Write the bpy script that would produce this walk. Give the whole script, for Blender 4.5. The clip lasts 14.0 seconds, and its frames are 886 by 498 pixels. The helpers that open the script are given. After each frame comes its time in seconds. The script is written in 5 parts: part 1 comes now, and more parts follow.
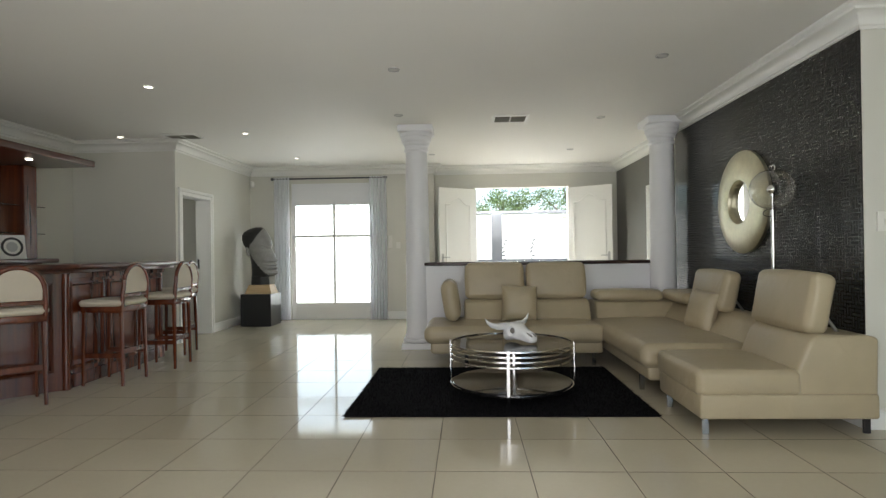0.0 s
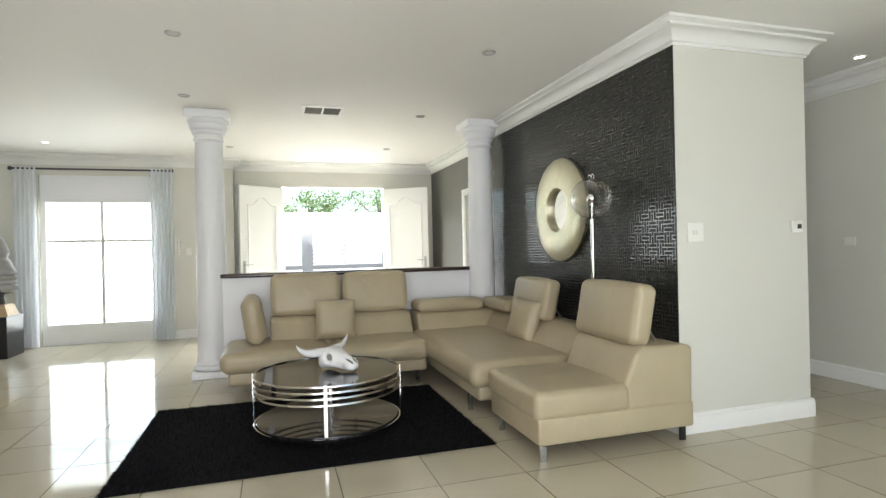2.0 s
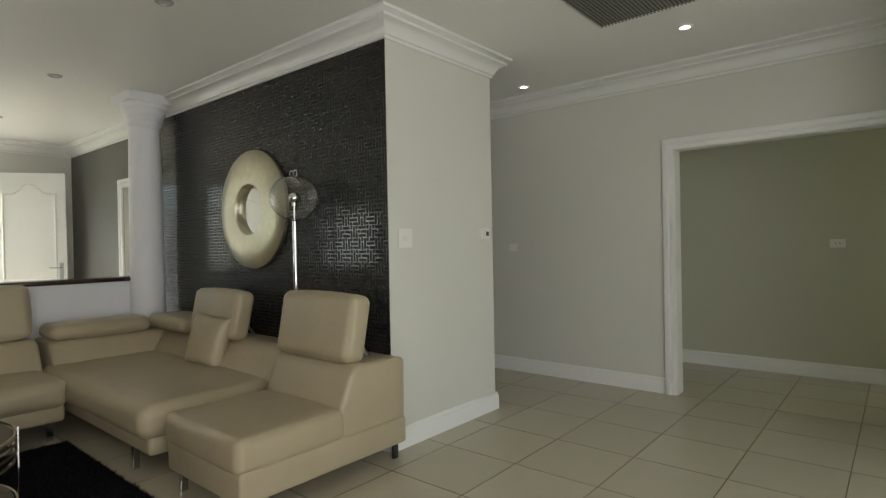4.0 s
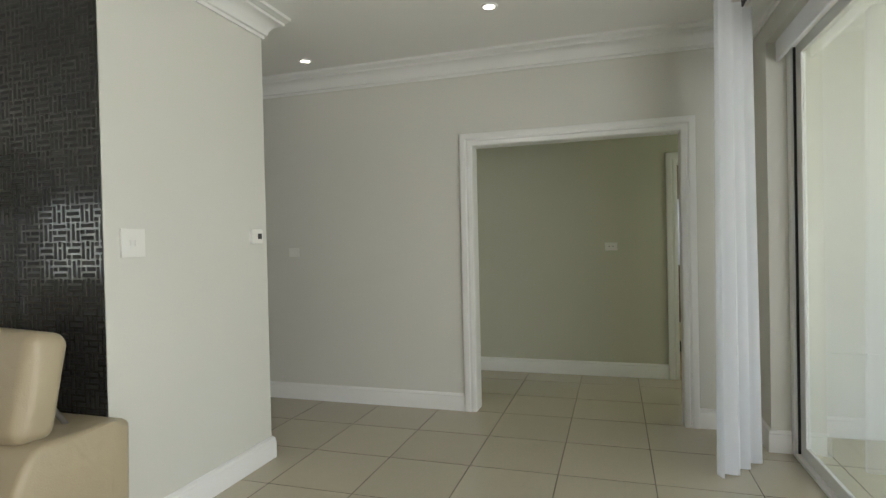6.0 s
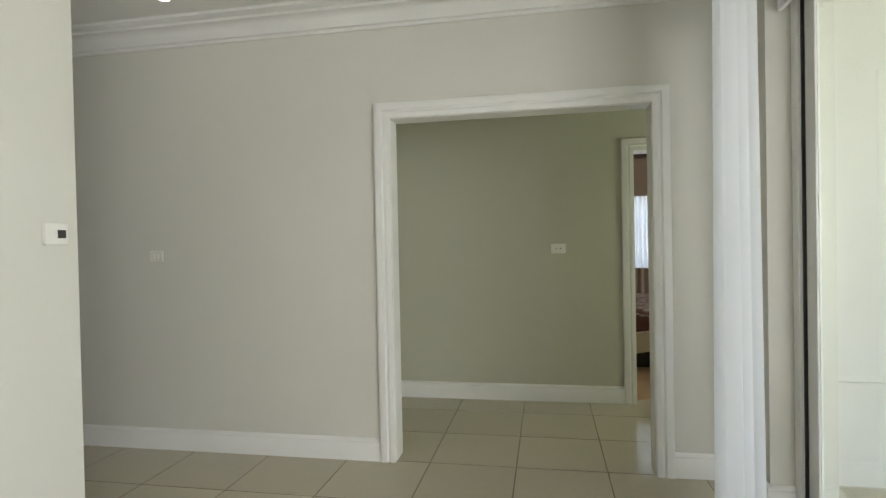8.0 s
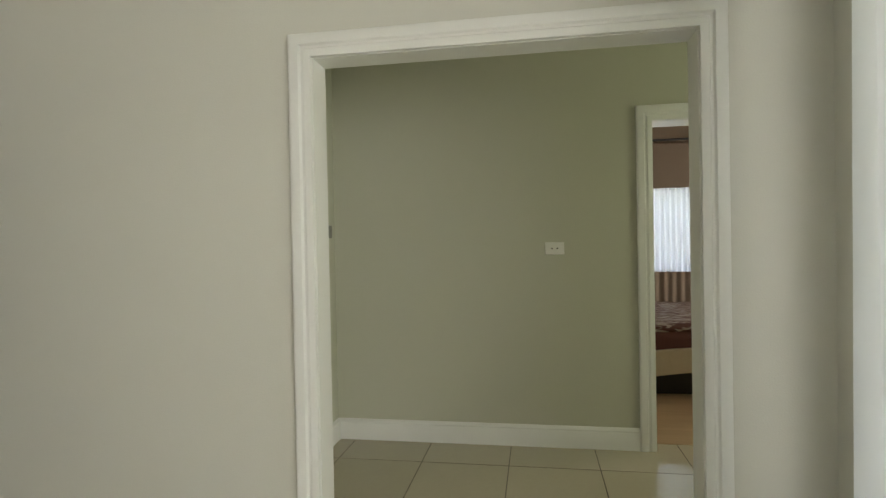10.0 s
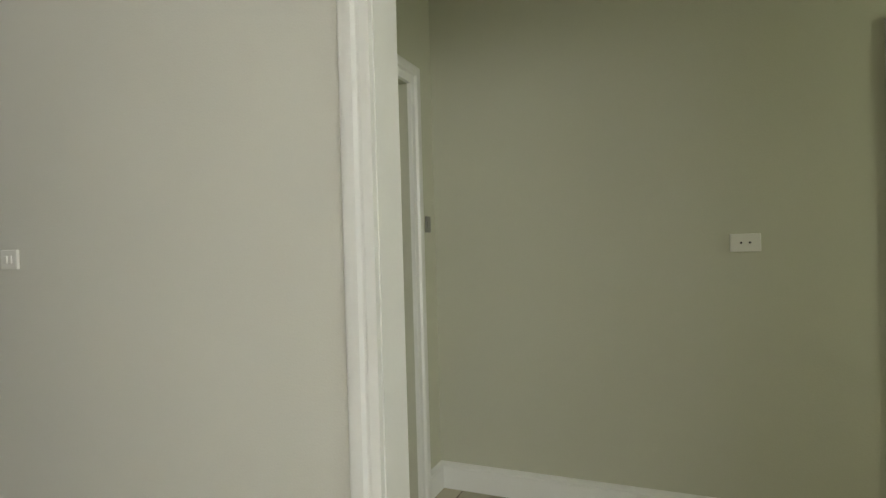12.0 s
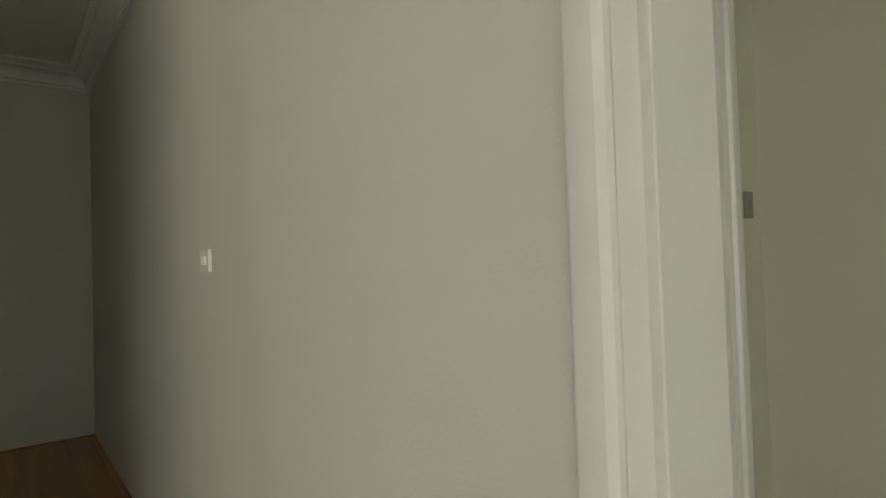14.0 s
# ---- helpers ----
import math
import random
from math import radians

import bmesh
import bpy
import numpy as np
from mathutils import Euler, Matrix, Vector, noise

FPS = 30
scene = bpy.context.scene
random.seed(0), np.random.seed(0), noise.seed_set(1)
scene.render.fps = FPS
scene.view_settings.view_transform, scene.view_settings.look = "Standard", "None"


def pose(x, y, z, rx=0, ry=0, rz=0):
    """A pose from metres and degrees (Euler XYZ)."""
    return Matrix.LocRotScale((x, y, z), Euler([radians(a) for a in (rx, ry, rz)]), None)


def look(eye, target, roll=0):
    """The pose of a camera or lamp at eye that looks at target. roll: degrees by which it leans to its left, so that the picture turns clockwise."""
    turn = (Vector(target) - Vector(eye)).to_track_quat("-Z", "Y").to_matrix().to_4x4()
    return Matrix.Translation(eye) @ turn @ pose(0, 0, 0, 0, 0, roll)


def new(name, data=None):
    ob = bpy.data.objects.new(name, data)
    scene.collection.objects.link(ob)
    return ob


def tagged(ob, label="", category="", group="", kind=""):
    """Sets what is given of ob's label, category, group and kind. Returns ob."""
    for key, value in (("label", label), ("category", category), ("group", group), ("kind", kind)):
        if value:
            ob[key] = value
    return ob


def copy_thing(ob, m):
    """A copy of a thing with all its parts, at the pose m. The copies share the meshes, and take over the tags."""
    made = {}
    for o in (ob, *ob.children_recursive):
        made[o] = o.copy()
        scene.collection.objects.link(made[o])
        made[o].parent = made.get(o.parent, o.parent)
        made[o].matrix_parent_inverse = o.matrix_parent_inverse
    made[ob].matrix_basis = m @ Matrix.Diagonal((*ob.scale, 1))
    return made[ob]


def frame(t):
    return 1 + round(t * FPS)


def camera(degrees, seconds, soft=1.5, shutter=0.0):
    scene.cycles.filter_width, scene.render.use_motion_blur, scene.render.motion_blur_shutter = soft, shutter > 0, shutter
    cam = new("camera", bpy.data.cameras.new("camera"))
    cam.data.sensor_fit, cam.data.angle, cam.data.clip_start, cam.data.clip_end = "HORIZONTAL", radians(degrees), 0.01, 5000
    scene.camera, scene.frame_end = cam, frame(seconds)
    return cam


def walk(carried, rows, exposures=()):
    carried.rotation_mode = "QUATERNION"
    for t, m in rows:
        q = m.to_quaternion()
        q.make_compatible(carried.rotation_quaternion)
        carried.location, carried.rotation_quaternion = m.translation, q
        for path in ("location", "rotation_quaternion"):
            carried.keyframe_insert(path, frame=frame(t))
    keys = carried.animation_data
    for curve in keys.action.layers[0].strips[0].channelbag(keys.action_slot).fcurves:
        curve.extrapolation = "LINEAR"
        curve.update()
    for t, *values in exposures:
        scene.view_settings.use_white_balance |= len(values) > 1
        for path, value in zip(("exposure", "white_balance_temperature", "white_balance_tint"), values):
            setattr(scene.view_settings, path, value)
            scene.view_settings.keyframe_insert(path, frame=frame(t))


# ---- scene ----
cam = camera(77.7, 14.0, soft=1.4)
PATH = [
    (0, (0.139, -3.103, 1.16), (0.052, -1.105, 1.171), -0.8),
    (0.5, (0.147, -2.914, 1.18), (0.137, -0.914, 1.189), -1.0),
    (1, (0.181, -2.742, 1.202), (0.278, -0.744, 1.205), -1.1),
    (1.5, (0.178, -2.578, 1.232), (0.435, -0.594, 1.236), -1.1),
    (2, (0.146, -2.471, 1.248), (0.735, -0.559, 1.246), -1.3),
    (2.5, (0.163, -2.312, 1.24), (1.101, -0.546, 1.24), -1.3),
    (3, (0.198, -2.168, 1.26), (1.313, -0.507, 1.258), -1.4),
    (3.5, (0.218, -2.032, 1.263), (1.497, -0.495, 1.256), -1.2),
    (4, (0.282, -1.917, 1.271), (1.817, -0.634, 1.255), -1.1),
    (4.2, (0.328, -1.88, 1.273), (1.945, -0.703, 1.254), -1.3),
    (6.5, (1.124, -1.452, 1.289), (3.053, -0.924, 1.263), -1.1),
    (7, (1.354, -1.421, 1.286), (3.299, -0.954, 1.254), -1.1),
    (7.5, (1.587, -1.387, 1.29), (3.546, -0.986, 1.257), -1.2),
    (10, (2.86, -1.359, 1.26), (4.833, -1.028, 1.239), -1.1),
    (10.5, (3.076, -1.322, 1.251), (5.041, -0.951, 1.231), -1.4),
    (11, (3.3, -1.238, 1.24), (5.251, -0.8, 1.234), -1.5),
    (11.5, (3.524, -1.197, 1.23), (5.44, -0.625, 1.226), -1.6),
    (12, (3.691, -1.206, 1.236), (5.534, -0.429, 1.225), -1.6),
    (12.5, (3.889, -1.112, 1.24), (5.644, -0.154, 1.232), -1.5),
    (13, (4.071, -1.024, 1.213), (5.718, 0.111, 1.241), -1.6),
    (13.5, (4.243, -0.936, 1.198), (5.735, 0.394, 1.26), -1.5),
    (14, (4.438, -0.788, 1.203), (5.687, 0.773, 1.25), -1.8),
]
walk(cam, [(t, look(eye, target, roll)) for t, eye, target, roll in PATH], [
    (0, 1.12, 6600, 10), (1, 1.42, 6550, 10), (2, 1.85, 6500, 10), (3, 1.5, 6550, 10), (4, 0.98, 6800, 9), (6.5, 1.62, 6600, 10), (7.5, 1.8, 6600, 10),
    (10, 1.76, 7150, 8), (11, 1.82, 6950, 8), (12.5, 1.82, 6950, 8), (14, 1.5, 7250, 9)])

# ---------------------------------------------------------------- light
CEIL = 2.69
world = bpy.data.worlds.new("sky")
scene.world = world
world.use_nodes = True
wn = world.node_tree
sky = wn.nodes.new("ShaderNodeTexSky")
sky.sky_type = "NISHITA"
sky.sun_disc = False
sky.sun_elevation = radians(63)
sky.sun_rotation = radians(203)
bg = wn.nodes["Background"]
bg.inputs["Strength"].default_value = 0.15
wn.links.new(sky.outputs[0], bg.inputs[0])

sun_data = bpy.data.lights.new("sun", "SUN")
sun_data.energy = 4.5
sun_data.angle = radians(0.5)
sun_data.color = (1.0, 0.95, 0.88)
sun = new("sun", sun_data)
sun.matrix_world = look((-5, -7, 30), (1, 7, 0))


def area_lamp(name, eye, target, w, h, watts, color=(0.96, 0.985, 1.0)):
    """An area lamp in place of sky light; some stand where no opening is built."""
    data = bpy.data.lights.new(name, "AREA")
    data.shape, data.size, data.size_y, data.energy, data.color = "RECTANGLE", w, h, watts, color
    ob = new(name, data)
    ob.matrix_world = look(eye, target)
    return ob


# Stands free behind the start, in place of openings that are not built.
area_lamp("sky_light_garden_side", (-0.4, -3.75, 1.3), (0.35, -0.2, 2.3), 3.6, 2.2, 45, (0.955, 0.958, 1.0))
area_lamp("sky_light_terrace", (2.68, -3.17, 1.3), (2.68, -0.4, 1.4), 2.9, 2.1, 2.6)
area_lamp("sky_light_bedroom", (9.66, -2.85, 1.39), (7, -2.85, 1.0), 1.6, 1.0, 6)
# Unseen fill lamp added at the unbroken bedroom wall to brighten the room.
area_lamp("fill_light_bedroom_side", (7.9, -4.80, 1.4), (7.9, -0.5, 0.8), 1.6, 1.2, 10, (1.0, 0.93, 0.84))
# Greenish fill lamp added before the closed south hall wall; no window there.
area_lamp("fill_light_hall", (5.35, -3.5, 1.5), (6.1, -1.2, 1.2), 0.5, 1.3, 2.3, (0.92, 1.0, 0.78))
# This lamp's face shows through the glazed door as the white outside.
area_lamp("sky_light_north_door", (-2.22, 6.85, 1.3), (-2.22, 4, 1.0), 1.7, 2.2, 13)
# Added outside above the door head, out of view, to brighten the foyer.
area_lamp("fill_light_entrance", (1.12, 7.45, 2.75), (1.12, 4.95, 0), 1.8, 0.6, 185)
# Hidden lamp added to lift the dark back room; its wall has no window.
area_lamp("fill_light_side_room", (-5.05, 4.8, 1.6), (-3.95, 5.3, 1.2), 0.8, 0.9, 2.4)

# ---------------------------------------------------------------- materials


def material(name):
    m = bpy.data.materials.new(name)
    m.use_nodes = True
    return m, m.node_tree.nodes, m.node_tree.links, m.node_tree.nodes["Principled BSDF"]


def surface(name, color, rough=0.5, metal=0.0, stain=0.12, stain_scale=1.2, grain=0.06, grain_scale=60.0, bump=0.02, coat=0.0,
            rough_var=0.08, per_piece=0.0, per_island=0.0, stretch=(1, 1, 1)):
    """A plain finish: broad stains, fine grain, roughness that varies and a slight relief."""
    m, n, l, p = material(name)
    tc = n.new("ShaderNodeTexCoord")
    mp = n.new("ShaderNodeMapping")
    mp.inputs["Scale"].default_value = stretch
    l.new(tc.outputs["Object"], mp.inputs[0])
    big = n.new("ShaderNodeTexNoise")
    big.inputs["Scale"].default_value, big.inputs["Detail"].default_value = stain_scale, 4
    fine = n.new("ShaderNodeTexNoise")
    fine.inputs["Scale"].default_value, fine.inputs["Detail"].default_value = grain_scale, 3
    l.new(mp.outputs[0], big.inputs[0])
    l.new(mp.outputs[0], fine.inputs[0])
    a = n.new("ShaderNodeMath")
    a.operation = "MULTIPLY_ADD"
    a.inputs[1].default_value, a.inputs[2].default_value = stain * 2, 1 - stain
    l.new(big.outputs[0], a.inputs[0])
    b = n.new("ShaderNodeMath")
    b.operation = "MULTIPLY_ADD"
    b.inputs[1].default_value, b.inputs[2].default_value = grain * 2, -grain
    l.new(fine.outputs[0], b.inputs[0])
    s = n.new("ShaderNodeMath")
    s.operation = "ADD"
    l.new(a.outputs[0], s.inputs[0])
    l.new(b.outputs[0], s.inputs[1])
    out = s.outputs[0]
    for amount, node, socket in ((per_piece, "ShaderNodeObjectInfo", "Random"), (per_island, "ShaderNodeNewGeometry", "Random Per Island")):
        if amount:
            info = n.new(node)
            v = n.new("ShaderNodeMath")
            v.operation = "MULTIPLY_ADD"
            v.inputs[1].default_value, v.inputs[2].default_value = amount * 2, 1 - amount
            l.new(info.outputs[socket], v.inputs[0])
            k = n.new("ShaderNodeMath")
            k.operation = "MULTIPLY"
            l.new(out, k.inputs[0])
            l.new(v.outputs[0], k.inputs[1])
            out = k.outputs[0]
    mul = n.new("ShaderNodeMix")
    mul.data_type, mul.blend_type = "RGBA", "MULTIPLY"
    mul.inputs["Factor"].default_value = 1
    mul.inputs["A"].default_value = (*color, 1)
    l.new(out, mul.inputs["B"])
    l.new(mul.outputs["Result"], p.inputs["Base Color"])
    r = n.new("ShaderNodeMath")
    r.operation = "MULTIPLY_ADD"
    r.inputs[1].default_value, r.inputs[2].default_value = rough_var * 2, max(0.02, rough - rough_var)
    l.new(big.outputs[0], r.inputs[0])
    l.new(r.outputs[0], p.inputs["Roughness"])
    p.inputs["Metallic"].default_value = metal
    p.inputs["Coat Weight"].default_value = coat
    p.inputs["Coat Roughness"].default_value = 0.12
    if bump:
        bm_ = n.new("ShaderNodeBump")
        bm_.inputs["Strength"].default_value = 0.35
        bm_.inputs["Distance"].default_value = bump
        l.new(fine.outputs[0], bm_.inputs["Height"])
        l.new(bm_.outputs[0], p.inputs["Normal"])
    return m


def clear_glass(name, tint=(1, 1, 1), rough=0.0, ior=1.45):
    m, n, l, p = material(name)
    p.inputs["Base Color"].default_value = (*tint, 1)
    p.inputs["Transmission Weight"].default_value = 1
    p.inputs["Roughness"].default_value = rough
    p.inputs["IOR"].default_value = ior
    return m


def glow(name, color, strength):
    m, n, l, p = material(name)
    p.inputs["Base Color"].default_value = (*color, 1)
    p.inputs["Emission Color"].default_value = (*color, 1)
    p.inputs["Emission Strength"].default_value = strength
    return m


def wood(name, dark, light, rough=0.3, coat=0.5, axis=2, scale=9.0):
    """Stained timber with grain along one axis."""
    m, n, l, p = material(name)
    tc = n.new("ShaderNodeTexCoord")
    mp = n.new("ShaderNodeMapping")
    sc = [scale, scale, scale]
    sc[axis] = scale * 0.07
    mp.inputs["Scale"].default_value = sc
    l.new(tc.outputs["Object"], mp.inputs[0])
    fig = n.new("ShaderNodeTexNoise")
    fig.inputs["Scale"].default_value, fig.inputs["Detail"].default_value, fig.inputs["Distortion"].default_value = 1.0, 5, 1.4
    l.new(mp.outputs[0], fig.inputs[0])
    pore = n.new("ShaderNodeTexNoise")
    pore.inputs["Scale"].default_value, pore.inputs["Detail"].default_value = 9.0, 3
    l.new(mp.outputs[0], pore.inputs[0])
    ramp = n.new("ShaderNodeValToRGB")
    ramp.color_ramp.elements[0].position, ramp.color_ramp.elements[0].color = 0.32, (*dark, 1)
    ramp.color_ramp.elements[1].position, ramp.color_ramp.elements[1].color = 0.68, (*light, 1)
    l.new(fig.outputs[0], ramp.inputs[0])
    l.new(ramp.outputs[0], p.inputs["Base Color"])
    p.inputs["Roughness"].default_value = rough
    p.inputs["Coat Weight"].default_value = coat
    p.inputs["Coat Roughness"].default_value = 0.15
    b = n.new("ShaderNodeBump")
    b.inputs["Strength"].default_value, b.inputs["Distance"].default_value = 0.2, 0.004
    l.new(pore.outputs[0], b.inputs["Height"])
    l.new(b.outputs[0], p.inputs["Normal"])
    return m


def embossed_paper(name):
    """Near-black wallpaper with a raised, glossier fret pattern of short upright and level bars."""
    m, n, l, p = material(name)
    tc = n.new("ShaderNodeTexCoord")
    sep = n.new("ShaderNodeSeparateXYZ")
    l.new(tc.outputs["Object"], sep.inputs[0])
    lines = []
    for flip in (False, True):
        cmb = n.new("ShaderNodeCombineXYZ")
        l.new(sep.outputs["Z" if flip else "Y"], cmb.inputs[0])
        l.new(sep.outputs["Y" if flip else "Z"], cmb.inputs[1])
        br = n.new("ShaderNodeTexBrick")
        br.inputs["Scale"].default_value = 1.0
        br.inputs["Brick Width"].default_value = 0.078
        br.inputs["Row Height"].default_value = 0.026
        br.inputs["Mortar Size"].default_value = 0.0062
        br.inputs["Mortar Smooth"].default_value = 0.3
        br.offset = 0.34
        l.new(cmb.outputs[0], br.inputs[0])
        lines.append(br.outputs["Fac"])
    cmb = n.new("ShaderNodeCombineXYZ")
    l.new(sep.outputs["Y"], cmb.inputs[0])
    l.new(sep.outputs["Z"], cmb.inputs[1])
    ch = n.new("ShaderNodeTexChecker")
    ch.inputs["Scale"].default_value = 1 / 0.078
    l.new(cmb.outputs[0], ch.inputs[0])
    mix = n.new("ShaderNodeMix")
    l.new(ch.outputs["Fac"], mix.inputs["Factor"])
    l.new(lines[0], mix.inputs["A"])
    l.new(lines[1], mix.inputs["B"])
    fac = mix.outputs["Result"]
    cl = n.new("ShaderNodeMix")
    cl.data_type = "RGBA"
    cl.inputs["A"].default_value, cl.inputs["B"].default_value = (0.014, 0.014, 0.0125, 1), (0.019, 0.0185, 0.0165, 1)
    l.new(fac, cl.inputs["Factor"])
    l.new(cl.outputs["Result"], p.inputs["Base Color"])
    rg = n.new("ShaderNodeMapRange")
    rg.inputs["To Min"].default_value, rg.inputs["To Max"].default_value = 0.55, 0.11
    l.new(fac, rg.inputs["Value"])
    l.new(rg.outputs[0], p.inputs["Roughness"])
    nz = n.new("ShaderNodeTexNoise")
    nz.inputs["Scale"].default_value = 90
    l.new(tc.outputs["Object"], nz.inputs[0])
    add = n.new("ShaderNodeMath")
    add.operation = "MULTIPLY_ADD"
    add.inputs[1].default_value = 0.05
    l.new(nz.outputs[0], add.inputs[0])
    l.new(fac, add.inputs[2])
    b = n.new("ShaderNodeBump")
    b.inputs["Strength"].default_value, b.inputs["Distance"].default_value = 0.3, 0.002
    l.new(add.outputs[0], b.inputs["Height"])
    l.new(b.outputs[0], p.inputs["Normal"])
    return m


def leather(name, color):
    m, n, l, p = material(name)
    tc = n.new("ShaderNodeTexCoord")
    v = n.new("ShaderNodeTexVoronoi")
    v.inputs["Scale"].default_value = 220
    big = n.new("ShaderNodeTexNoise")
    big.inputs["Scale"].default_value, big.inputs["Detail"].default_value = 3.5, 4
    crease = n.new("ShaderNodeTexNoise")
    crease.inputs["Scale"].default_value, crease.inputs["Detail"].default_value, crease.inputs["Distortion"].default_value = 7, 2, 0.8
    for t in (v, big, crease):
        l.new(tc.outputs["Object"], t.inputs[0])
    cl = n.new("ShaderNodeMix")
    cl.data_type = "RGBA"
    cl.inputs["A"].default_value = (*[c * 0.86 for c in color], 1)
    cl.inputs["B"].default_value = (*[c * 1.1 for c in color], 1)
    l.new(big.outputs[0], cl.inputs["Factor"])
    l.new(cl.outputs["Result"], p.inputs["Base Color"])
    r = n.new("ShaderNodeMapRange")
    r.inputs["To Min"].default_value, r.inputs["To Max"].default_value = 0.28, 0.47
    l.new(big.outputs[0], r.inputs["Value"])
    l.new(r.outputs[0], p.inputs["Roughness"])
    b1 = n.new("ShaderNodeBump")
    b1.inputs["Strength"].default_value, b1.inputs["Distance"].default_value = 0.25, 0.002
    l.new(v.outputs["Distance"], b1.inputs["Height"])
    b2 = n.new("ShaderNodeBump")
    b2.inputs["Strength"].default_value, b2.inputs["Distance"].default_value = 0.35, 0.02
    l.new(crease.outputs[0], b2.inputs["Height"])
    l.new(b1.outputs[0], b2.inputs["Normal"])
    l.new(b2.outputs[0], p.inputs["Normal"])
    return m


M_WALL = surface("wall_paint", (0.672, 0.664, 0.602), 0.55, stain=0.035, stain_scale=0.9, grain=0.02, grain_scale=160, bump=0.002)
# Hall walls: greener and darker than wall_paint.
M_SAGE = surface("sage_hall_wall", (0.545, 0.545, 0.44), 0.55, stain=0.04, stain_scale=0.9, grain=0.02, grain_scale=160, bump=0.002)
M_CEIL = surface("ceiling_paint", (0.85, 0.845, 0.81), 0.7, stain=0.02, stain_scale=0.7, grain=0.015, grain_scale=140, bump=0.0015)
M_TRIM = surface("white_enamel", (0.82, 0.82, 0.79), 0.32, stain=0.03, stain_scale=3, grain=0.015, grain_scale=90, bump=0.0012)
M_PLASTER = surface("white_plaster", (0.85, 0.86, 0.88), 0.5, stain=0.03, stain_scale=3, grain=0.02, grain_scale=120, bump=0.002)
M_TILE = surface("polished_porcelain", (0.50, 0.455, 0.348), 0.075, stain=0.05, stain_scale=2.2, grain=0.03, grain_scale=35, bump=0.0,
                 rough_var=0.03, per_piece=0.03)
M_TILE_REST = surface("polished_porcelain_rest", (0.50, 0.455, 0.348), 0.075, stain=0.05, stain_scale=2.2, grain=0.03, grain_scale=35, bump=0.0,
                      rough_var=0.03, per_island=0.03)
M_GREYWALL = surface("dark_grey_facing", (0.125, 0.122, 0.108), 0.38, stain=0.06, stain_scale=1.5, grain=0.03, grain_scale=120, bump=0.002)
M_LAMINATE = wood("tan_laminate", (0.42, 0.29, 0.17), (0.52, 0.37, 0.22), 0.3, 0.2, axis=1, scale=5)
M_GROUT = surface("dark_grout", (0.13, 0.112, 0.086), 0.85, stain=0.2, grain=0.1)
M_PAPER = embossed_paper("embossed_black_wallpaper")
M_LEATHER = leather("beige_leather", (0.445, 0.376, 0.252))
M_CHROME = surface("chrome", (0.78, 0.78, 0.78), 0.09, 1.0, stain=0.03, grain=0.02, bump=0, rough_var=0.03)
M_FOOT = surface("dulled_steel", (0.48, 0.48, 0.47), 0.16, 1.0, stain=0.06, grain=0.05, bump=0.001)
M_STEEL = surface("brushed_steel", (0.5, 0.5, 0.5), 0.3, 1.0, stain=0.06, grain=0.05, bump=0.001)
M_GOLD = surface("silver_gilt_leaf", (0.60, 0.57, 0.43), 0.36, 1.0, stain=0.28, stain_scale=5, grain=0.12, grain_scale=28, bump=0.004, rough_var=0.14)
M_DARKGLASS = surface("smoked_black_glass", (0.012, 0.012, 0.013), 0.03, stain=0.05, grain=0.0, bump=0, rough_var=0.01, coat=0.6)
M_RUG = surface("black_shag_pile", (0.006, 0.006, 0.007), 0.95, stain=0.4, stain_scale=9, grain=0.3, grain_scale=120, bump=0)
M_RUG.node_tree.nodes["Principled BSDF"].inputs["Specular IOR Level"].default_value = 0.12
M_MAHOGANY = wood("mahogany", (0.048, 0.009, 0.004), (0.15, 0.032, 0.009), 0.26, 0.35)
M_MAHOGANY_H = wood("mahogany_level_grain", (0.04, 0.010, 0.006), (0.105, 0.028, 0.012), 0.28, 0.25, axis=1)
M_EBONY = wood("dark_stained_cap", (0.020, 0.008, 0.007), (0.05, 0.018, 0.013), 0.25, 0.5, axis=0)
M_SEAT = surface("cream_upholstery", (0.62, 0.56, 0.45), 0.8, stain=0.08, grain=0.08, grain_scale=180, bump=0.004)
M_SHEER = surface("white_curtain_fabric", (0.80, 0.81, 0.83), 0.85, stain=0.04, grain=0.05, grain_scale=300, bump=0.002)
M_CURTAIN = surface("taupe_curtain_fabric", (0.17, 0.138, 0.105), 0.85, stain=0.08, grain=0.06, grain_scale=250, bump=0.003)
M_BLACKBOX = surface("black_lacquer", (0.012, 0.012, 0.013), 0.32, stain=0.15, grain=0.05, bump=0.001)
M_PINE = wood("pale_wood", (0.42, 0.29, 0.15), (0.58, 0.43, 0.25), 0.5, 0.1, axis=0)
M_BRONZE = surface("dark_graphite", (0.014, 0.014, 0.014), 0.45, stain=0.3, stain_scale=12, grain=0.2, grain_scale=70, bump=0.004)
M_SILVER = surface("hammered_pewter", (0.30, 0.30, 0.29), 0.40, 0.4, stain=0.22, stain_scale=14, grain=0.14, grain_scale=70, bump=0.006)
M_CERAMIC = surface("white_glazed_ceramic", (0.80, 0.80, 0.80), 0.22, stain=0.04, grain=0.02, bump=0.001)
M_PLASTIC = surface("white_plastic", (0.80, 0.79, 0.74), 0.38, stain=0.02, grain=0.01, bump=0)
M_GREYPL = surface("grey_plastic", (0.24, 0.24, 0.21), 0.45, stain=0.05, grain=0.02, bump=0)
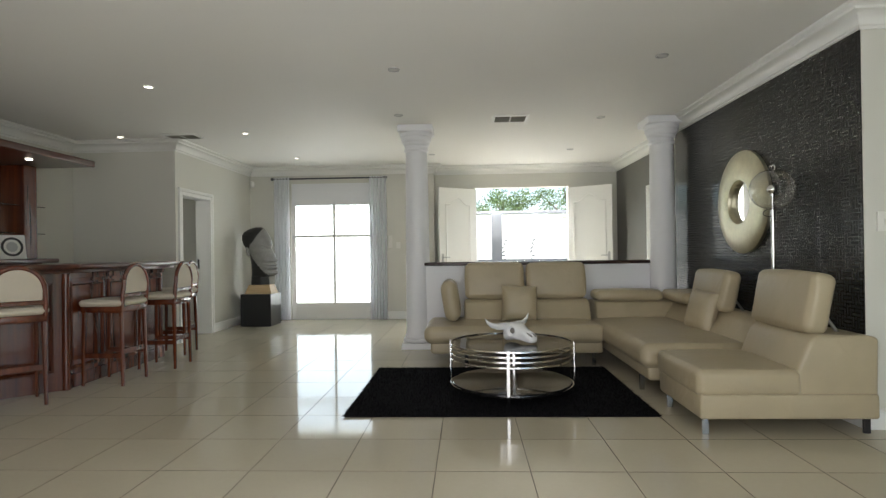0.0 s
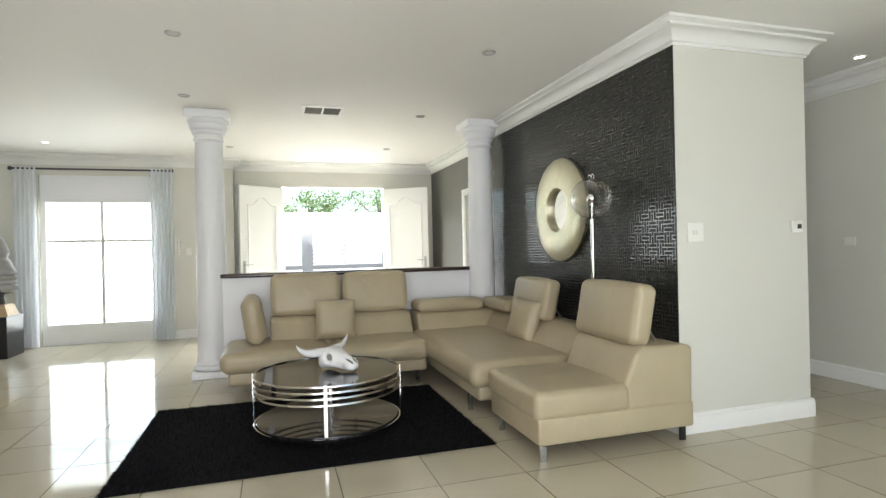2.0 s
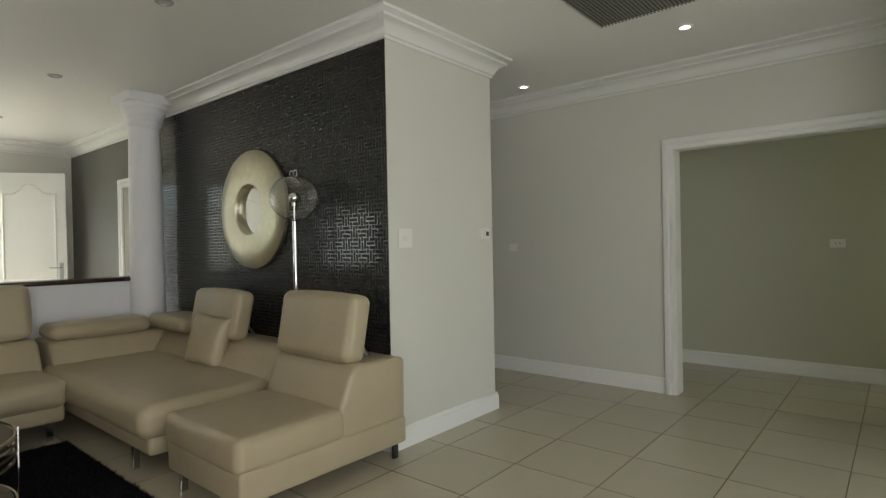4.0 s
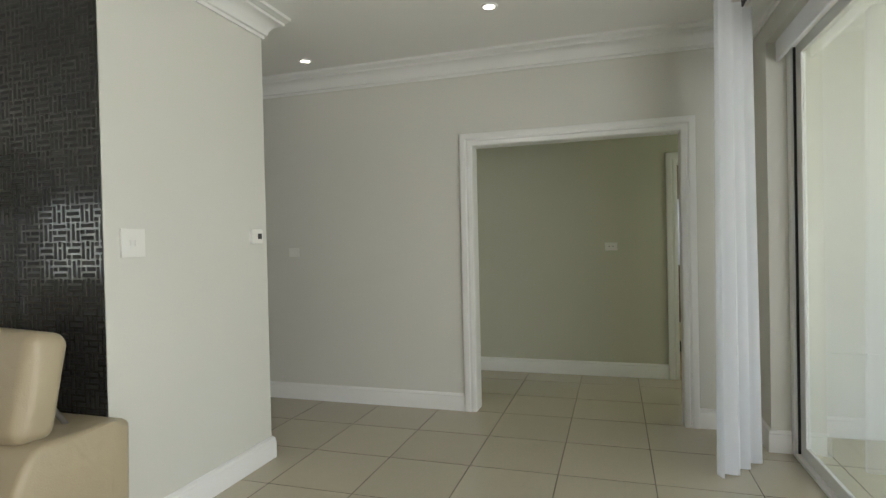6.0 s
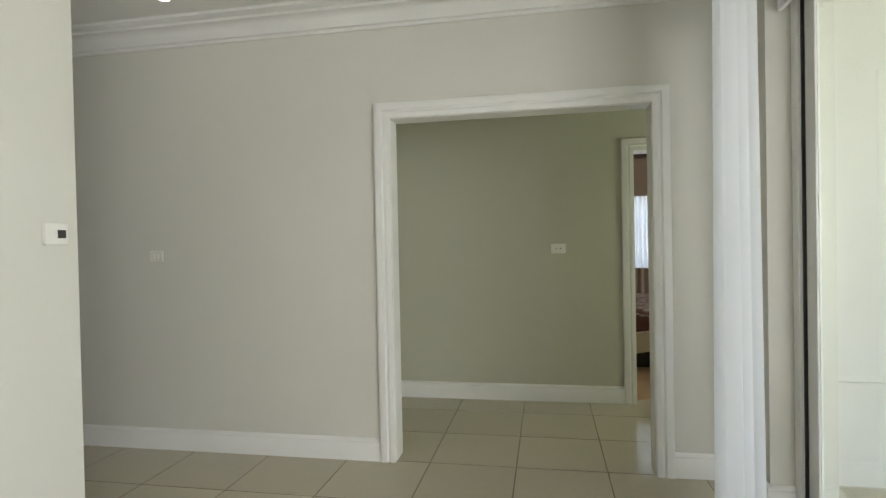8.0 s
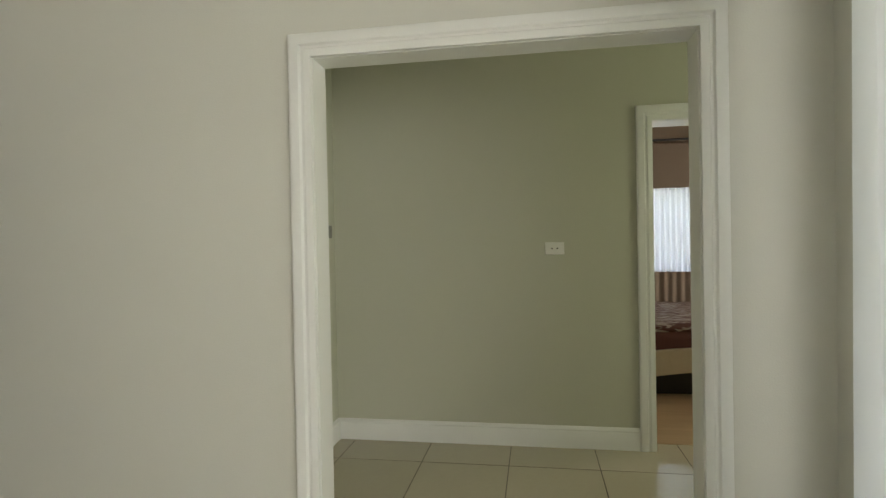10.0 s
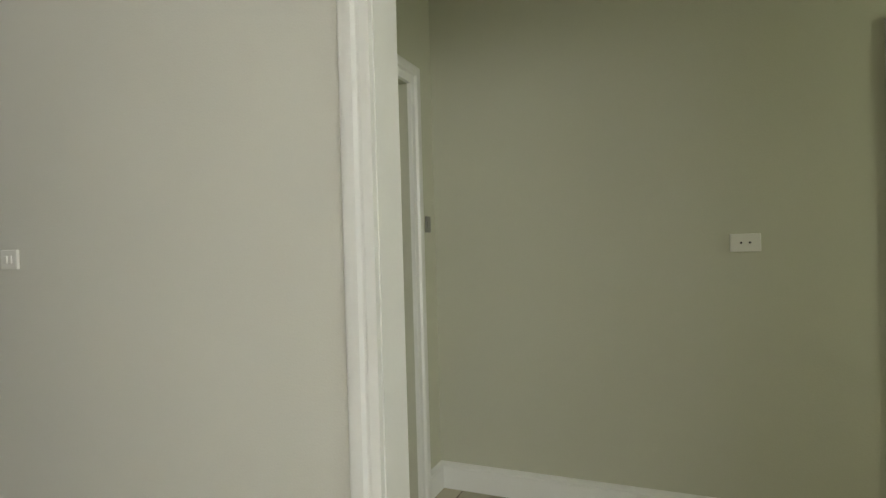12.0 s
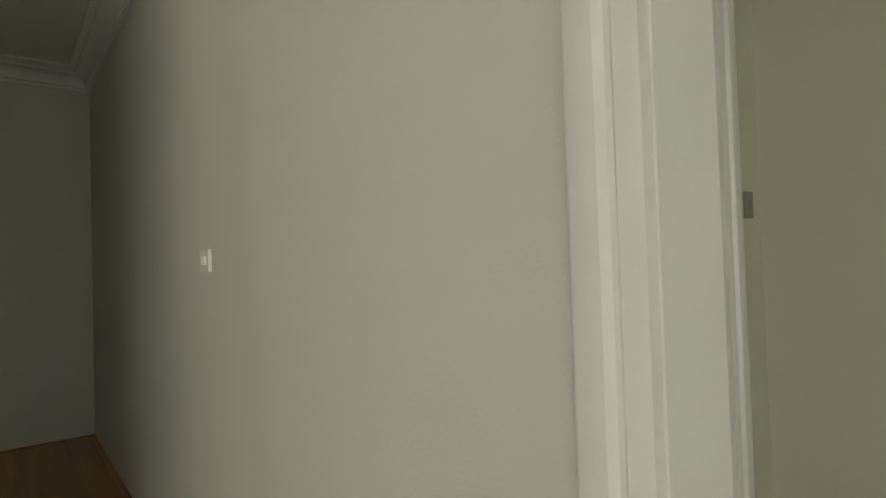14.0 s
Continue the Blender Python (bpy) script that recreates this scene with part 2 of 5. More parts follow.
M_DARKPL = surface("dark_plastic", (0.03, 0.03, 0.03), 0.4, stain=0.1, grain=0.03, bump=0)
M_GREYAL = surface("grey_aluminium", (0.075, 0.08, 0.09), 0.5, 0.1, stain=0.08, grain=0.04, bump=0.001)
M_GLASS = clear_glass("window_glass", (0.93, 0.98, 0.95))


def thin_glass(name, tint):
    """A blown shell too thin to bend the view: clear, with a gloss that grows towards the rim."""
    m, n, l, p = material(name)
    tr = n.new("ShaderNodeBsdfTransparent")
    tr.inputs[0].default_value = (*tint, 1)
    gl = n.new("ShaderNodeBsdfGlossy")
    gl.inputs["Roughness"].default_value = 0.02
    fr = n.new("ShaderNodeLayerWeight")
    fr.inputs["Blend"].default_value = 0.29
    mx = n.new("ShaderNodeMixShader")
    l.new(fr.outputs["Facing"], mx.inputs[0])
    l.new(tr.outputs[0], mx.inputs[1])
    l.new(gl.outputs[0], mx.inputs[2])
    l.new(mx.outputs[0], n["Material Output"].inputs[0])
    return m


M_BULB = thin_glass("clear_blown_glass", (0.97, 0.97, 0.96))
# Grey that stands for the shade inside the skull's hollows.
M_SOCKET = surface("hollow_shade_grey", (0.20, 0.19, 0.175), 0.5, stain=0.1, grain=0.03, bump=0)
M_MIRROR = surface("mirror_silver", (0.86, 0.87, 0.86), 0.02, 1.0, stain=0.01, grain=0, bump=0, rough_var=0.005)
M_LAMP_ON = glow("lit_lamp", (1.0, 0.93, 0.80), 4.0)
M_LAMP_OFF = surface("frosted_lamp", (0.62, 0.62, 0.60), 0.4, stain=0.05, grain=0.02, bump=0)
M_PARQUET = wood("brown_parquet", (0.28, 0.105, 0.03), (0.50, 0.23, 0.075), 0.35, 0.35, axis=1, scale=7)
M_PAVE = surface("pale_paving", (0.68, 0.65, 0.60), 0.8, stain=0.12, grain=0.1, grain_scale=30, bump=0.01)
M_GRASS = surface("lawn", (0.07, 0.13, 0.03), 0.9, stain=0.35, stain_scale=3, grain=0.3, grain_scale=40, bump=0.03)
M_RENDER = surface("white_rendered_wall", (0.74, 0.73, 0.70), 0.8, stain=0.08, grain=0.05, bump=0.004)
M_LEAF = surface("foliage", (0.12, 0.19, 0.06), 0.6, stain=0.3, stain_scale=1.5, grain=0.1, bump=0, per_island=0.45)
M_BARK = surface("bark", (0.14, 0.10, 0.07), 0.9, stain=0.3, stain_scale=6, grain=0.2, bump=0.02)
M_QUILT = surface("burgundy_quilt", (0.125, 0.045, 0.038), 0.75, stain=0.15, stain_scale=4, grain=0.1, grain_scale=120, bump=0.006)
M_BEDFRAME = leather("ivory_leather", (0.66, 0.58, 0.44))
M_BEDTAUPE = surface("bedroom_wall_paint", (0.36, 0.29, 0.23), 0.6, stain=0.04, grain=0.02, bump=0.002)
M_BLINDT = surface("taupe_blind", (0.27, 0.215, 0.175), 0.8, stain=0.05, grain=0.04, grain_scale=200, bump=0.002)


def patterned_cloth(name):
    """Wavy pale and burgundy strokes of a printed bedspread."""
    m, n, l, p = material(name)
    tc = n.new("ShaderNodeTexCoord")
    mp = n.new("ShaderNodeMapping")
    mp.inputs["Scale"].default_value = (26, 7, 20)
    l.new(tc.outputs["Object"], mp.inputs[0])
    nz = n.new("ShaderNodeTexNoise")
    nz.inputs["Scale"].default_value, nz.inputs["Detail"].default_value, nz.inputs["Distortion"].default_value = 1.0, 2, 1.6
    l.new(mp.outputs[0], nz.inputs[0])
    ramp = n.new("ShaderNodeValToRGB")
    ramp.color_ramp.elements[0].position, ramp.color_ramp.elements[0].color = 0.50, (0.12, 0.05, 0.042, 1)
    ramp.color_ramp.elements[1].position, ramp.color_ramp.elements[1].color = 0.58, (0.50, 0.45, 0.40, 1)
    l.new(nz.outputs[0], ramp.inputs[0])
    l.new(ramp.outputs[0], p.inputs["Base Color"])
    p.inputs["Roughness"].default_value = 0.7
    return m


M_PRINT = patterned_cloth("printed_bedspread")


def sheer_cloth(name, color, through_light):
    """Thin cloth that lets daylight through."""
    m, n, l, p = material(name)
    tr = n.new("ShaderNodeBsdfTranslucent")
    tr.inputs[0].default_value = (*color, 1)
    mixs = n.new("ShaderNodeMixShader")
    mixs.inputs[0].default_value = through_light
    p.inputs["Base Color"].default_value = (*color, 1)
    p.inputs["Roughness"].default_value = 0.85
    out = n["Material Output"]
    l.new(p.outputs[0], mixs.inputs[1])
    l.new(tr.outputs[0], mixs.inputs[2])
    l.new(mixs.outputs[0], out.inputs[0])
    return m


M_VOILE = sheer_cloth("white_voile", (0.85, 0.86, 0.92), 0.65)
M_DRAPE = sheer_cloth("white_lined_curtain", (0.92, 0.93, 0.95), 0.6)

# ---------------------------------------------------------------- building helpers


def link(name, bm, mat, smooth=False):
    bmesh.ops.recalc_face_normals(bm, faces=bm.faces[:])
    me = bpy.data.meshes.new(name)
    bm.to_mesh(me)
    bm.free()
    for m in (mat if isinstance(mat, (list, tuple)) else (mat,)):
        me.materials.append(m)
    if smooth:
        for poly in me.polygons:
            poly.use_smooth = True
        me.set_sharp_from_angle(angle=radians(40))
    return new(name, me)


def part(name, bm, mat, parent, label="", smooth=False):
    ob = link(name, bm, mat, smooth)
    ob.parent = parent
    return tagged(ob, label)


def solid(name, bm, mat, label, category="", kind="", group="", smooth=False):
    return tagged(link(name, bm, mat, smooth), label, category, group, kind)


def thing(name, m, label, category, group="", kind=""):
    ob = new(name)
    ob.empty_display_size = 0.2
    ob.matrix_basis = m
    return tagged(ob, label, category, group, kind)


def box(bm, x0, x1, y0, y1, z0, z1, bevel=0.0, segs=2):
    r = bmesh.ops.create_cube(bm, size=1)
    vs = r["verts"]
    for v in vs:
        v.co = Vector(((x0 + x1) / 2 + v.co.x * (x1 - x0), (y0 + y1) / 2 + v.co.y * (y1 - y0), (z0 + z1) / 2 + v.co.z * (z1 - z0)))
    if bevel:
        es = list({e for v in vs for e in v.link_edges})
        bmesh.ops.bevel(bm, geom=es, offset=bevel, segments=segs, affect="EDGES", profile=0.5)
    return vs


def boxes(*specs, bevel=0.0):
    bm = bmesh.new()
    for s in specs:
        box(bm, *s, bevel=bevel)
    return bm


def rod(bm, a, b, r, n=10, r2=None):
    """A round bar from a to b."""
    a, b = Vector(a), Vector(b)
    d = b - a
    res = bmesh.ops.create_cone(bm, cap_ends=True, segments=n, radius1=r, radius2=r if r2 is None else r2, depth=d.length)
    m = Matrix.Translation((a + b) / 2) @ d.to_track_quat("Z", "Y").to_matrix().to_4x4()
    bmesh.ops.transform(bm, matrix=m, verts=res["verts"])
    return res["verts"]


def lathe(bm, prof, n=40, center=(0, 0, 0)):
    """Turn a profile of (radius, height) about the upright axis."""
    rings = []
    for r, z in prof:
        if r < 1e-5:
            rings.append([bm.verts.new((center[0], center[1], center[2] + z))])
        else:
            rings.append([bm.verts.new((center[0] + r * math.cos(2 * math.pi * i / n), center[1] + r * math.sin(2 * math.pi * i / n), center[2] + z)) for i in range(n)])
    for a, b in zip(rings, rings[1:]):
        for i in range(n):
            j = (i + 1) % n
            f = [a[i % len(a)], a[j % len(a)], b[j % len(b)], b[i % len(b)]]
            f = list(dict.fromkeys(f))
            if len(f) > 2:
                bm.faces.new(f)
    for ring in (rings[0], rings[-1]):
        if len(ring) > 2 and prof[0] != prof[-1]:
            bm.faces.new(ring)


def sweep(bm, pts, n, prof, side=1, closed=False):
    """Run a moulding's profile (a: away from the line, b: along n) along a line of straight stretches, mitred at the corners."""
    n = Vector(n)
    pts = [Vector(p) for p in pts]
    cnt = len(pts)
    rings = []
    for i, p in enumerate(pts):
        dirs = []
        if i > 0 or closed:
            dirs.append((p - pts[i - 1]).normalized())
        if i < cnt - 1 or closed:
            dirs.append((pts[(i + 1) % cnt] - p).normalized())
        ps = [n.cross(d) * side for d in dirs]
        m = ps[0] if len(ps) == 1 else (ps[0] + ps[1]) / (1 + ps[0].dot(ps[1]))
        rings.append([bm.verts.new(p + m * a + n * b) for a, b in prof])
    k = len(prof)
    for i in range(cnt if closed else cnt - 1):
        r0, r1 = rings[i], rings[(i + 1) % cnt]
        for j in range(k):
            bm.faces.new((r0[j], r0[(j + 1) % k], r1[(j + 1) % k], r1[j]))
    if not closed:
        bm.faces.new(rings[0])
        bm.faces.new(rings[-1])


def tube(bm, pts, radii, n=10):
    """A round tube with changing thickness along a line of points."""
    pts = [Vector(p) for p in pts]
    rings = []
    up = Vector((0.13, 0.31, 0.94))
    for i, p in enumerate(pts):
        d = (pts[min(i + 1, len(pts) - 1)] - pts[max(i - 1, 0)]).normalized()
        u = d.cross(up).normalized()
        v = d.cross(u)
        rings.append([bm.verts.new(p + (u * math.cos(2 * math.pi * k / n) + v * math.sin(2 * math.pi * k / n)) * radii[i]) for k in range(n)])
    for a, b in zip(rings, rings[1:]):
        for k in range(n):
            bm.faces.new((a[k], a[(k + 1) % n], b[(k + 1) % n], b[k]))
    bm.faces.new(rings[0])
    bm.faces.new(rings[-1])


def pad(bm, sx, sy, sz, r, puff=0.0, m=None, wobble=0.0, seed=0):
    """A stuffed block: rounded edges and faces that swell a little."""
    h = (sx / 2, sy / 2, sz / 2)
    r = min(r, min(h) * 0.98)
    axes = []
    for a in h:
        inner = a - r
        mid = [inner * k / 4 for k in range(-4, 5)] if inner > 1e-4 else [0]
        edge = [inner + r * math.tan(math.radians(45 * k / 4)) for k in range(1, 5)]
        axes.append([-e for e in reversed(edge)] + mid + edge)
    made = {}

    def vert(p):
        key = tuple(round(c, 5) for c in p)
        if key not in made:
            q = Vector([max(-(h[i] - r), min(h[i] - r, p[i])) for i in range(3)])
            d = Vector(p) - q
            w = q + (d.normalized() * r if d.length > 1e-7 else d)
            u = [p[i] / h[i] for i in range(3)]
            for i in range(3):
                j, k = (i + 1) % 3, (i + 2) % 3
                w[i] += puff * u[i] * abs(u[i]) * (1 - u[j] ** 2) * (1 - u[k] ** 2)
            if wobble:
                w += noise.noise_vector(Vector(p) * 5 + Vector((seed, seed * 2, 0))) * wobble
            made[key] = bm.verts.new(m @ w if m else w)
        return made[key]

    for i in range(3):
        j, k = (i + 1) % 3, (i + 2) % 3
        for s in (-1, 1):
            for a0, a1 in zip(axes[j], axes[j][1:]):
                for b0, b1 in zip(axes[k], axes[k][1:]):
                    quad = []
                    for a, b in ((a0, b0), (a1, b0), (a1, b1), (a0, b1)):
                        p = [0, 0, 0]
                        p[i], p[j], p[k] = s * h[i], a, b
                        quad.append(vert(p))
                    if len(set(quad)) == 4:
                        bm.faces.new(quad if s > 0 else quad[::-1])


def prism(bm, outline, y0, y1, bevel=0.0, segs=3, axis="y"):
    """An outline in x and z drawn out along y (or an outline in y and z drawn out along x)."""
    place = (lambda a, c, b: (a, b, c)) if axis == "y" else (lambda a, c, b: (b, a, c))
    f0 = [bm.verts.new(place(a, c, y0)) for a, c in outline]
    f1 = [bm.verts.new(place(a, c, y1)) for a, c in outline]
    bm.faces.new(f0)
    bm.faces.new(f1[::-1])
    k = len(outline)
    for i in range(k):
        bm.faces.new((f0[i], f1[i], f1[(i + 1) % k], f0[(i + 1) % k]))
    if bevel:
        vs = set(f0 + f1)
        es = [e for e in bm.edges if e.verts[0] in vs and e.verts[1] in vs]
        bmesh.ops.bevel(bm, geom=es, offset=bevel, segments=segs, affect="EDGES", profile=0.5)


def folds(bm, a, b, z0, z1, depth, count, seed=0, gather=1.0, thick=0.012, flare=1.15):
    """A hanging curtain from a to b (plan points), with upright folds."""
    rnd = random.Random(seed)
    a, b = Vector(a), Vector(b)
    d = (b - a)
    nrm = Vector((-d.y, d.x)).normalized()
    cols, rows = count * 8, 10
    ph = [rnd.uniform(-0.5, 0.5) for _ in range(count + 2)]
    grid = []
    for r in range(rows + 1):
        t = r / rows
        z = z1 + (z0 - z1) * t
        line = []
        for c in range(cols + 1):
            s = c / cols
            k = s * count
            i = int(min(k, count - 1))
            amp = depth * (0.75 + 0.5 * abs(ph[i])) * (0.7 + 0.3 * t * flare)
            off = amp * math.sin(2 * math.pi * k + ph[i] * 0.8 * t) * 0.5
            p = a + d * (0.5 + (s - 0.5) * (gather + (1 - gather) * t)) + nrm * off
            line.append((p.x, p.y, z))
        grid.append(line)
    front = [[bm.verts.new(p) for p in line] for line in grid]
    back = [[bm.verts.new((p[0] + nrm.x * thick, p[1] + nrm.y * thick, p[2])) for p in line] for line in grid]
    for r in range(rows):
        for c in range(cols):
            bm.faces.new((front[r][c], front[r][c + 1], front[r + 1][c + 1], front[r + 1][c]))
            bm.faces.new((back[r][c], back[r + 1][c], back[r + 1][c + 1], back[r][c + 1]))
    for c in range(cols):
        bm.faces.new((front[0][c], back[0][c], back[0][c + 1], front[0][c + 1]))
        bm.faces.new((front[rows][c], front[rows][c + 1], back[rows][c + 1], back[rows][c]))
    for r in range(rows):
        bm.faces.new((front[r][0], front[r + 1][0], back[r + 1][0], back[r][0]))
        bm.faces.new((front[r][cols], back[r][cols], back[r + 1][cols], front[r + 1][cols]))


CORNICE = [(0, -0.150), (0.012, -0.150), (0.014, -0.133), (0.025, -0.127), (0.032, -0.103), (0.049, -0.079), (0.077, -0.060), (0.098, -0.053),
           (0.101, -0.038), (0.110, -0.034), (0.116, -0.022), (0.126, -0.017), (0.128, 0.0), (0, 0)]
SKIRT = [(0, 0.0), (0.020, 0.0), (0.020, 0.098), (0.016, 0.106), (0.018, 0.114), (0.010, 0.128), (0, 0.132)]
CASING = [(0, 0), (0.0, 0.020), (0.010, 0.024), (0.028, 0.024), (0.034, 0.017), (0.042, 0.017), (0.049, 0.028), (0.082, 0.031), (0.090, 0.026), (0.090, 0)]


def cornice(path, side):
    bm = bmesh.new()
    sweep(bm, [(x, y, CEIL) for x, y in path], (0, 0, 1), CORNICE, side)
    solid("cornice", bm, M_TRIM, "white moulded plaster cornice where wall meets ceiling", "cornice", "structure", smooth=True)


def skirting(path, side):
    bm = bmesh.new()
    sweep(bm, [(x, y, 0) for x, y in path], (0, 0, 1), SKIRT, side)
    solid("baseboard", bm, M_TRIM, "white painted moulded skirting board along the wall", "skirting", "structure", smooth=True)


def casing(pts, n, side, label="white moulded door casing round the opening"):
    bm = bmesh.new()
    sweep(bm, pts, n, CASING, side)
    solid("trim", bm, M_TRIM, label, "door casing", "structure", smooth=True)


def wall(name, label, mat, *specs):
    return solid(name, boxes(*specs), mat, label, "wall", "structure")

# ---------------------------------------------------------------- walls, ceiling, openings
TOP = CEIL + 0.04
LOW = -0.05
paint = "cream painted plaster wall, smooth and matt"
wall("wall_black", "plastered wall behind the black paper", M_WALL, (2.663, 2.863, 0.505, 3.62, LOW, TOP))
wall("wall_foyer", "plastered wall behind the grey facing of the foyer", M_WALL, (2.806, 3.006, 3.62, 4.264, LOW, TOP), (2.806, 3.006, 4.99, 6.95, LOW, TOP), (2.806, 3.006, 4.264, 4.99, 2.0, TOP))
paper = wall("wall_covering", "black embossed wallpaper with a raised fret pattern", M_PAPER, (2.657, 2.662, 0.508, 3.618, 0.002, CEIL - 0.14))
# Foyer stretch: plain dark grey, without the fret pattern.
wall("wall_covering", "plain dark grey wall facing of the entrance foyer", M_GREYWALL, (2.80, 2.805, 3.622, 4.262, 0.002, CEIL - 0.14),
     (2.80, 2.805, 4.992, 6.748, 0.002, CEIL - 0.14), (2.80, 2.805, 4.263, 4.991, 2.002, CEIL - 0.14))
wall("wall_pier", paint, M_WALL, (2.863, 3.775, 0.505, 0.705, LOW, TOP), (3.575, 3.775, 0.705, 4.2, LOW, TOP))
wall("wall_passage_end", paint, M_WALL, (3.775, 4.95, 4.0, 4.2, LOW, TOP))
wall("wall_doorway", "cream painted wall with a wide cased opening", M_WALL, (4.95, 5.08, -2.67, -1.967, LOW, TOP), (4.95, 5.08, -0.472, 4.2, LOW, TOP), (4.95, 5.08, -1.967, -0.472, 2.03, TOP))
wall("wall_hall_east", "pale sage green hall wall", M_SAGE, (6.285, 6.465, -2.03, 0.13, LOW, TOP), (6.285, 6.465, -4.9, -2.92, LOW, TOP), (6.285, 6.465, -2.92, -2.03, 1.97, TOP))
wall("wall_hall_north", "pale sage green hall wall with a doorway", M_SAGE, (5.08, 5.215, -0.07, 0.13, LOW, TOP), (6.005, 6.285, -0.07, 0.13, LOW, TOP), (5.215, 6.005, -0.07, 0.13, 2.0, TOP))
wall("wall_hall_south", "pale sage green hall wall", M_SAGE, (5.08, 6.285, -3.85, -3.65, LOW, TOP), (5.02, 5.08, -4.9, -2.67, LOW, TOP))
wall("wall_outer", "white rendered outer wall beside the terrace", M_RENDER, (4.95, 5.018, -4.9, -2.67, LOW, TOP))
wall("wall_terrace_side", "cream wall with a wide glazed terrace opening under a lintel", M_WALL, (4.60, 4.95, -2.67, -2.38, LOW, TOP), (1.18, 4.60, -2.67, -2.38, 2.42, TOP))
wall("wall_rear", "cream wall closing the garden side", M_WALL, (-5.28, 1.18, -6.0, -5.8, LOW, TOP))
wall("wall_west", paint, M_WALL, (-5.28, -5.08, -5.8, 3.98, LOW, TOP))
wall("wall_bar_end", paint, M_WALL, (-5.28, -3.69, 3.98, 4.13, LOW, TOP))
wall("wall_side_door", "cream wall beside the bar with a cased doorway", M_WALL, (-3.89, -3.69, 4.93, 6.5, LOW, TOP), (-3.89, -3.69, 4.13, 4.93, 1.98, TOP))
wall("wall_side_room", "pale grey painted wall of a small back room", M_WALL, (-5.28, -5.08, 4.13, 6.5, LOW, TOP), (-5.28, -3.89, 6.5, 6.7, LOW, TOP))
wall("wall_window", paint, M_WALL, (-3.89, -2.966, 6.5, 6.7, LOW, TOP), (-1.466, -0.425, 6.5, 6.7, LOW, TOP), (-2.966, -1.466, 6.5, 6.7, 2.40, TOP), (-0.625, -0.425, 6.7, 6.95, LOW, TOP))
wall("wall_entrance", "white wall round the entrance doorway", M_WALL, (-0.425, 0.287, 6.75, 6.95, LOW, TOP), (1.958, 2.806, 6.75, 6.95, LOW, TOP), (0.287, 1.958, 6.75, 6.95, 2.30, TOP))
wall("wall_bedroom", "taupe painted bedroom wall round a window", M_BEDTAUPE, (9.31, 9.51, -5.08, -3.43, LOW, TOP), (9.31, 9.51, -2.18, 0.14, LOW, TOP), (9.31, 9.51, -3.43, -2.18, LOW, 0.86),
     (9.31, 9.51, -3.43, -2.18, 1.86, TOP), (6.465, 9.31, -5.08, -4.88, LOW, TOP), (6.465, 9.31, -0.06, 0.14, LOW, TOP))
solid("ceiling", boxes((-5.5, 9.7, -6.2, 6.97, CEIL, CEIL + 0.25)), M_CEIL, "flat white painted plaster ceiling", "ceiling", "structure")
# Thin sheet below the white slab, in the bedroom wall's taupe.
solid("ceiling_bedroom", boxes((6.467, 9.308, -4.878, -0.062, CEIL - 0.03, CEIL - 0.004)), M_BEDTAUPE, "thin taupe sheet under the bedroom ceiling", "ceiling", "structure")

wall("low_wall", "low white plastered dividing wall between two columns", M_PLASTER, (-0.41, 2.44, 3.53, 3.67, LOW, 0.993))
bm = bmesh.new()
box(bm, -0.375, 2.43, 3.48, 3.72, 0.994, 1.036, bevel=0.014, segs=3)
solid("wall_cap", bm, M_EBONY, "dark stained timber capping on the low wall", "wall capping", "structure", smooth=True)

cornice([(1.18, -2.38), (4.95, -2.38), (4.95, 4.0), (3.775, 4.0), (3.775, 0.505), (2.659, 0.505), (2.659, 3.62), (2.802, 3.62), (2.802, 6.75), (-0.425, 6.75), (-0.425, 6.5), (-3.69, 6.5),
         (-3.69, 3.98), (-5.08, 3.98), (-5.08, -5.8)], 1)
cornice([(6.285, -4.7), (6.285, -0.07), (5.08, -0.07), (5.08, -4.7)], 1)
for run in ([(4.95, -2.38), (4.95, -2.036)], [(4.95, -0.401), (4.95, 2.15)], [(3.775, 2.15), (3.775, 0.505), (2.657, 0.505), (2.657, 3.62), (2.80, 3.62), (2.80, 4.173)], [(2.80, 5.081), (2.80, 6.75), (2.03, 6.75)],
            [(0.21, 6.75), (-0.425, 6.75), (-0.425, 6.5), (-1.446, 6.5)], [(-2.986, 6.5), (-3.69, 6.5), (-3.69, 5.021)], [(-3.71, 3.98), (-5.08, 3.98)],
            [(6.285, -1.959), (6.285, -0.07), (6.096, -0.07)], [(4.60, -2.483), (4.60, -2.38), (4.95, -2.38)]):
    skirting(run, 1)

casing([(4.95, -0.492, 0), (4.95, -0.492, 2.01), (4.95, -1.945, 2.01), (4.95, -1.945, 0)], (-1, 0, 0), 1, "wide white moulded casing round the hall opening")
casing([(6.285, -2.05, 0), (6.285, -2.05, 1.96), (6.285, -2.9, 1.96), (6.285, -2.9, 0)], (-1, 0, 0), 1, "white moulded casing of the bedroom doorway")
casing([(6.005, -0.07, 0), (6.005, -0.07, 2.0), (5.215, -0.07, 2.0), (5.215, -0.07, 0)], (0, -1, 0), -1)
casing([(-3.69, 4.13, 0), (-3.69, 4.13, 1.98), (-3.69, 4.93, 1.98), (-3.69, 4.93, 0)], (1, 0, 0), 1)
casing([(2.80, 4.99, 0), (2.80, 4.99, 2.0), (2.80, 4.264, 2.0), (2.80, 4.264, 0)], (-1, 0, 0), 1)


def lining(name, *specs):
    solid(name, boxes(*specs), M_TRIM, "white painted timber door lining", "door lining", "structure")


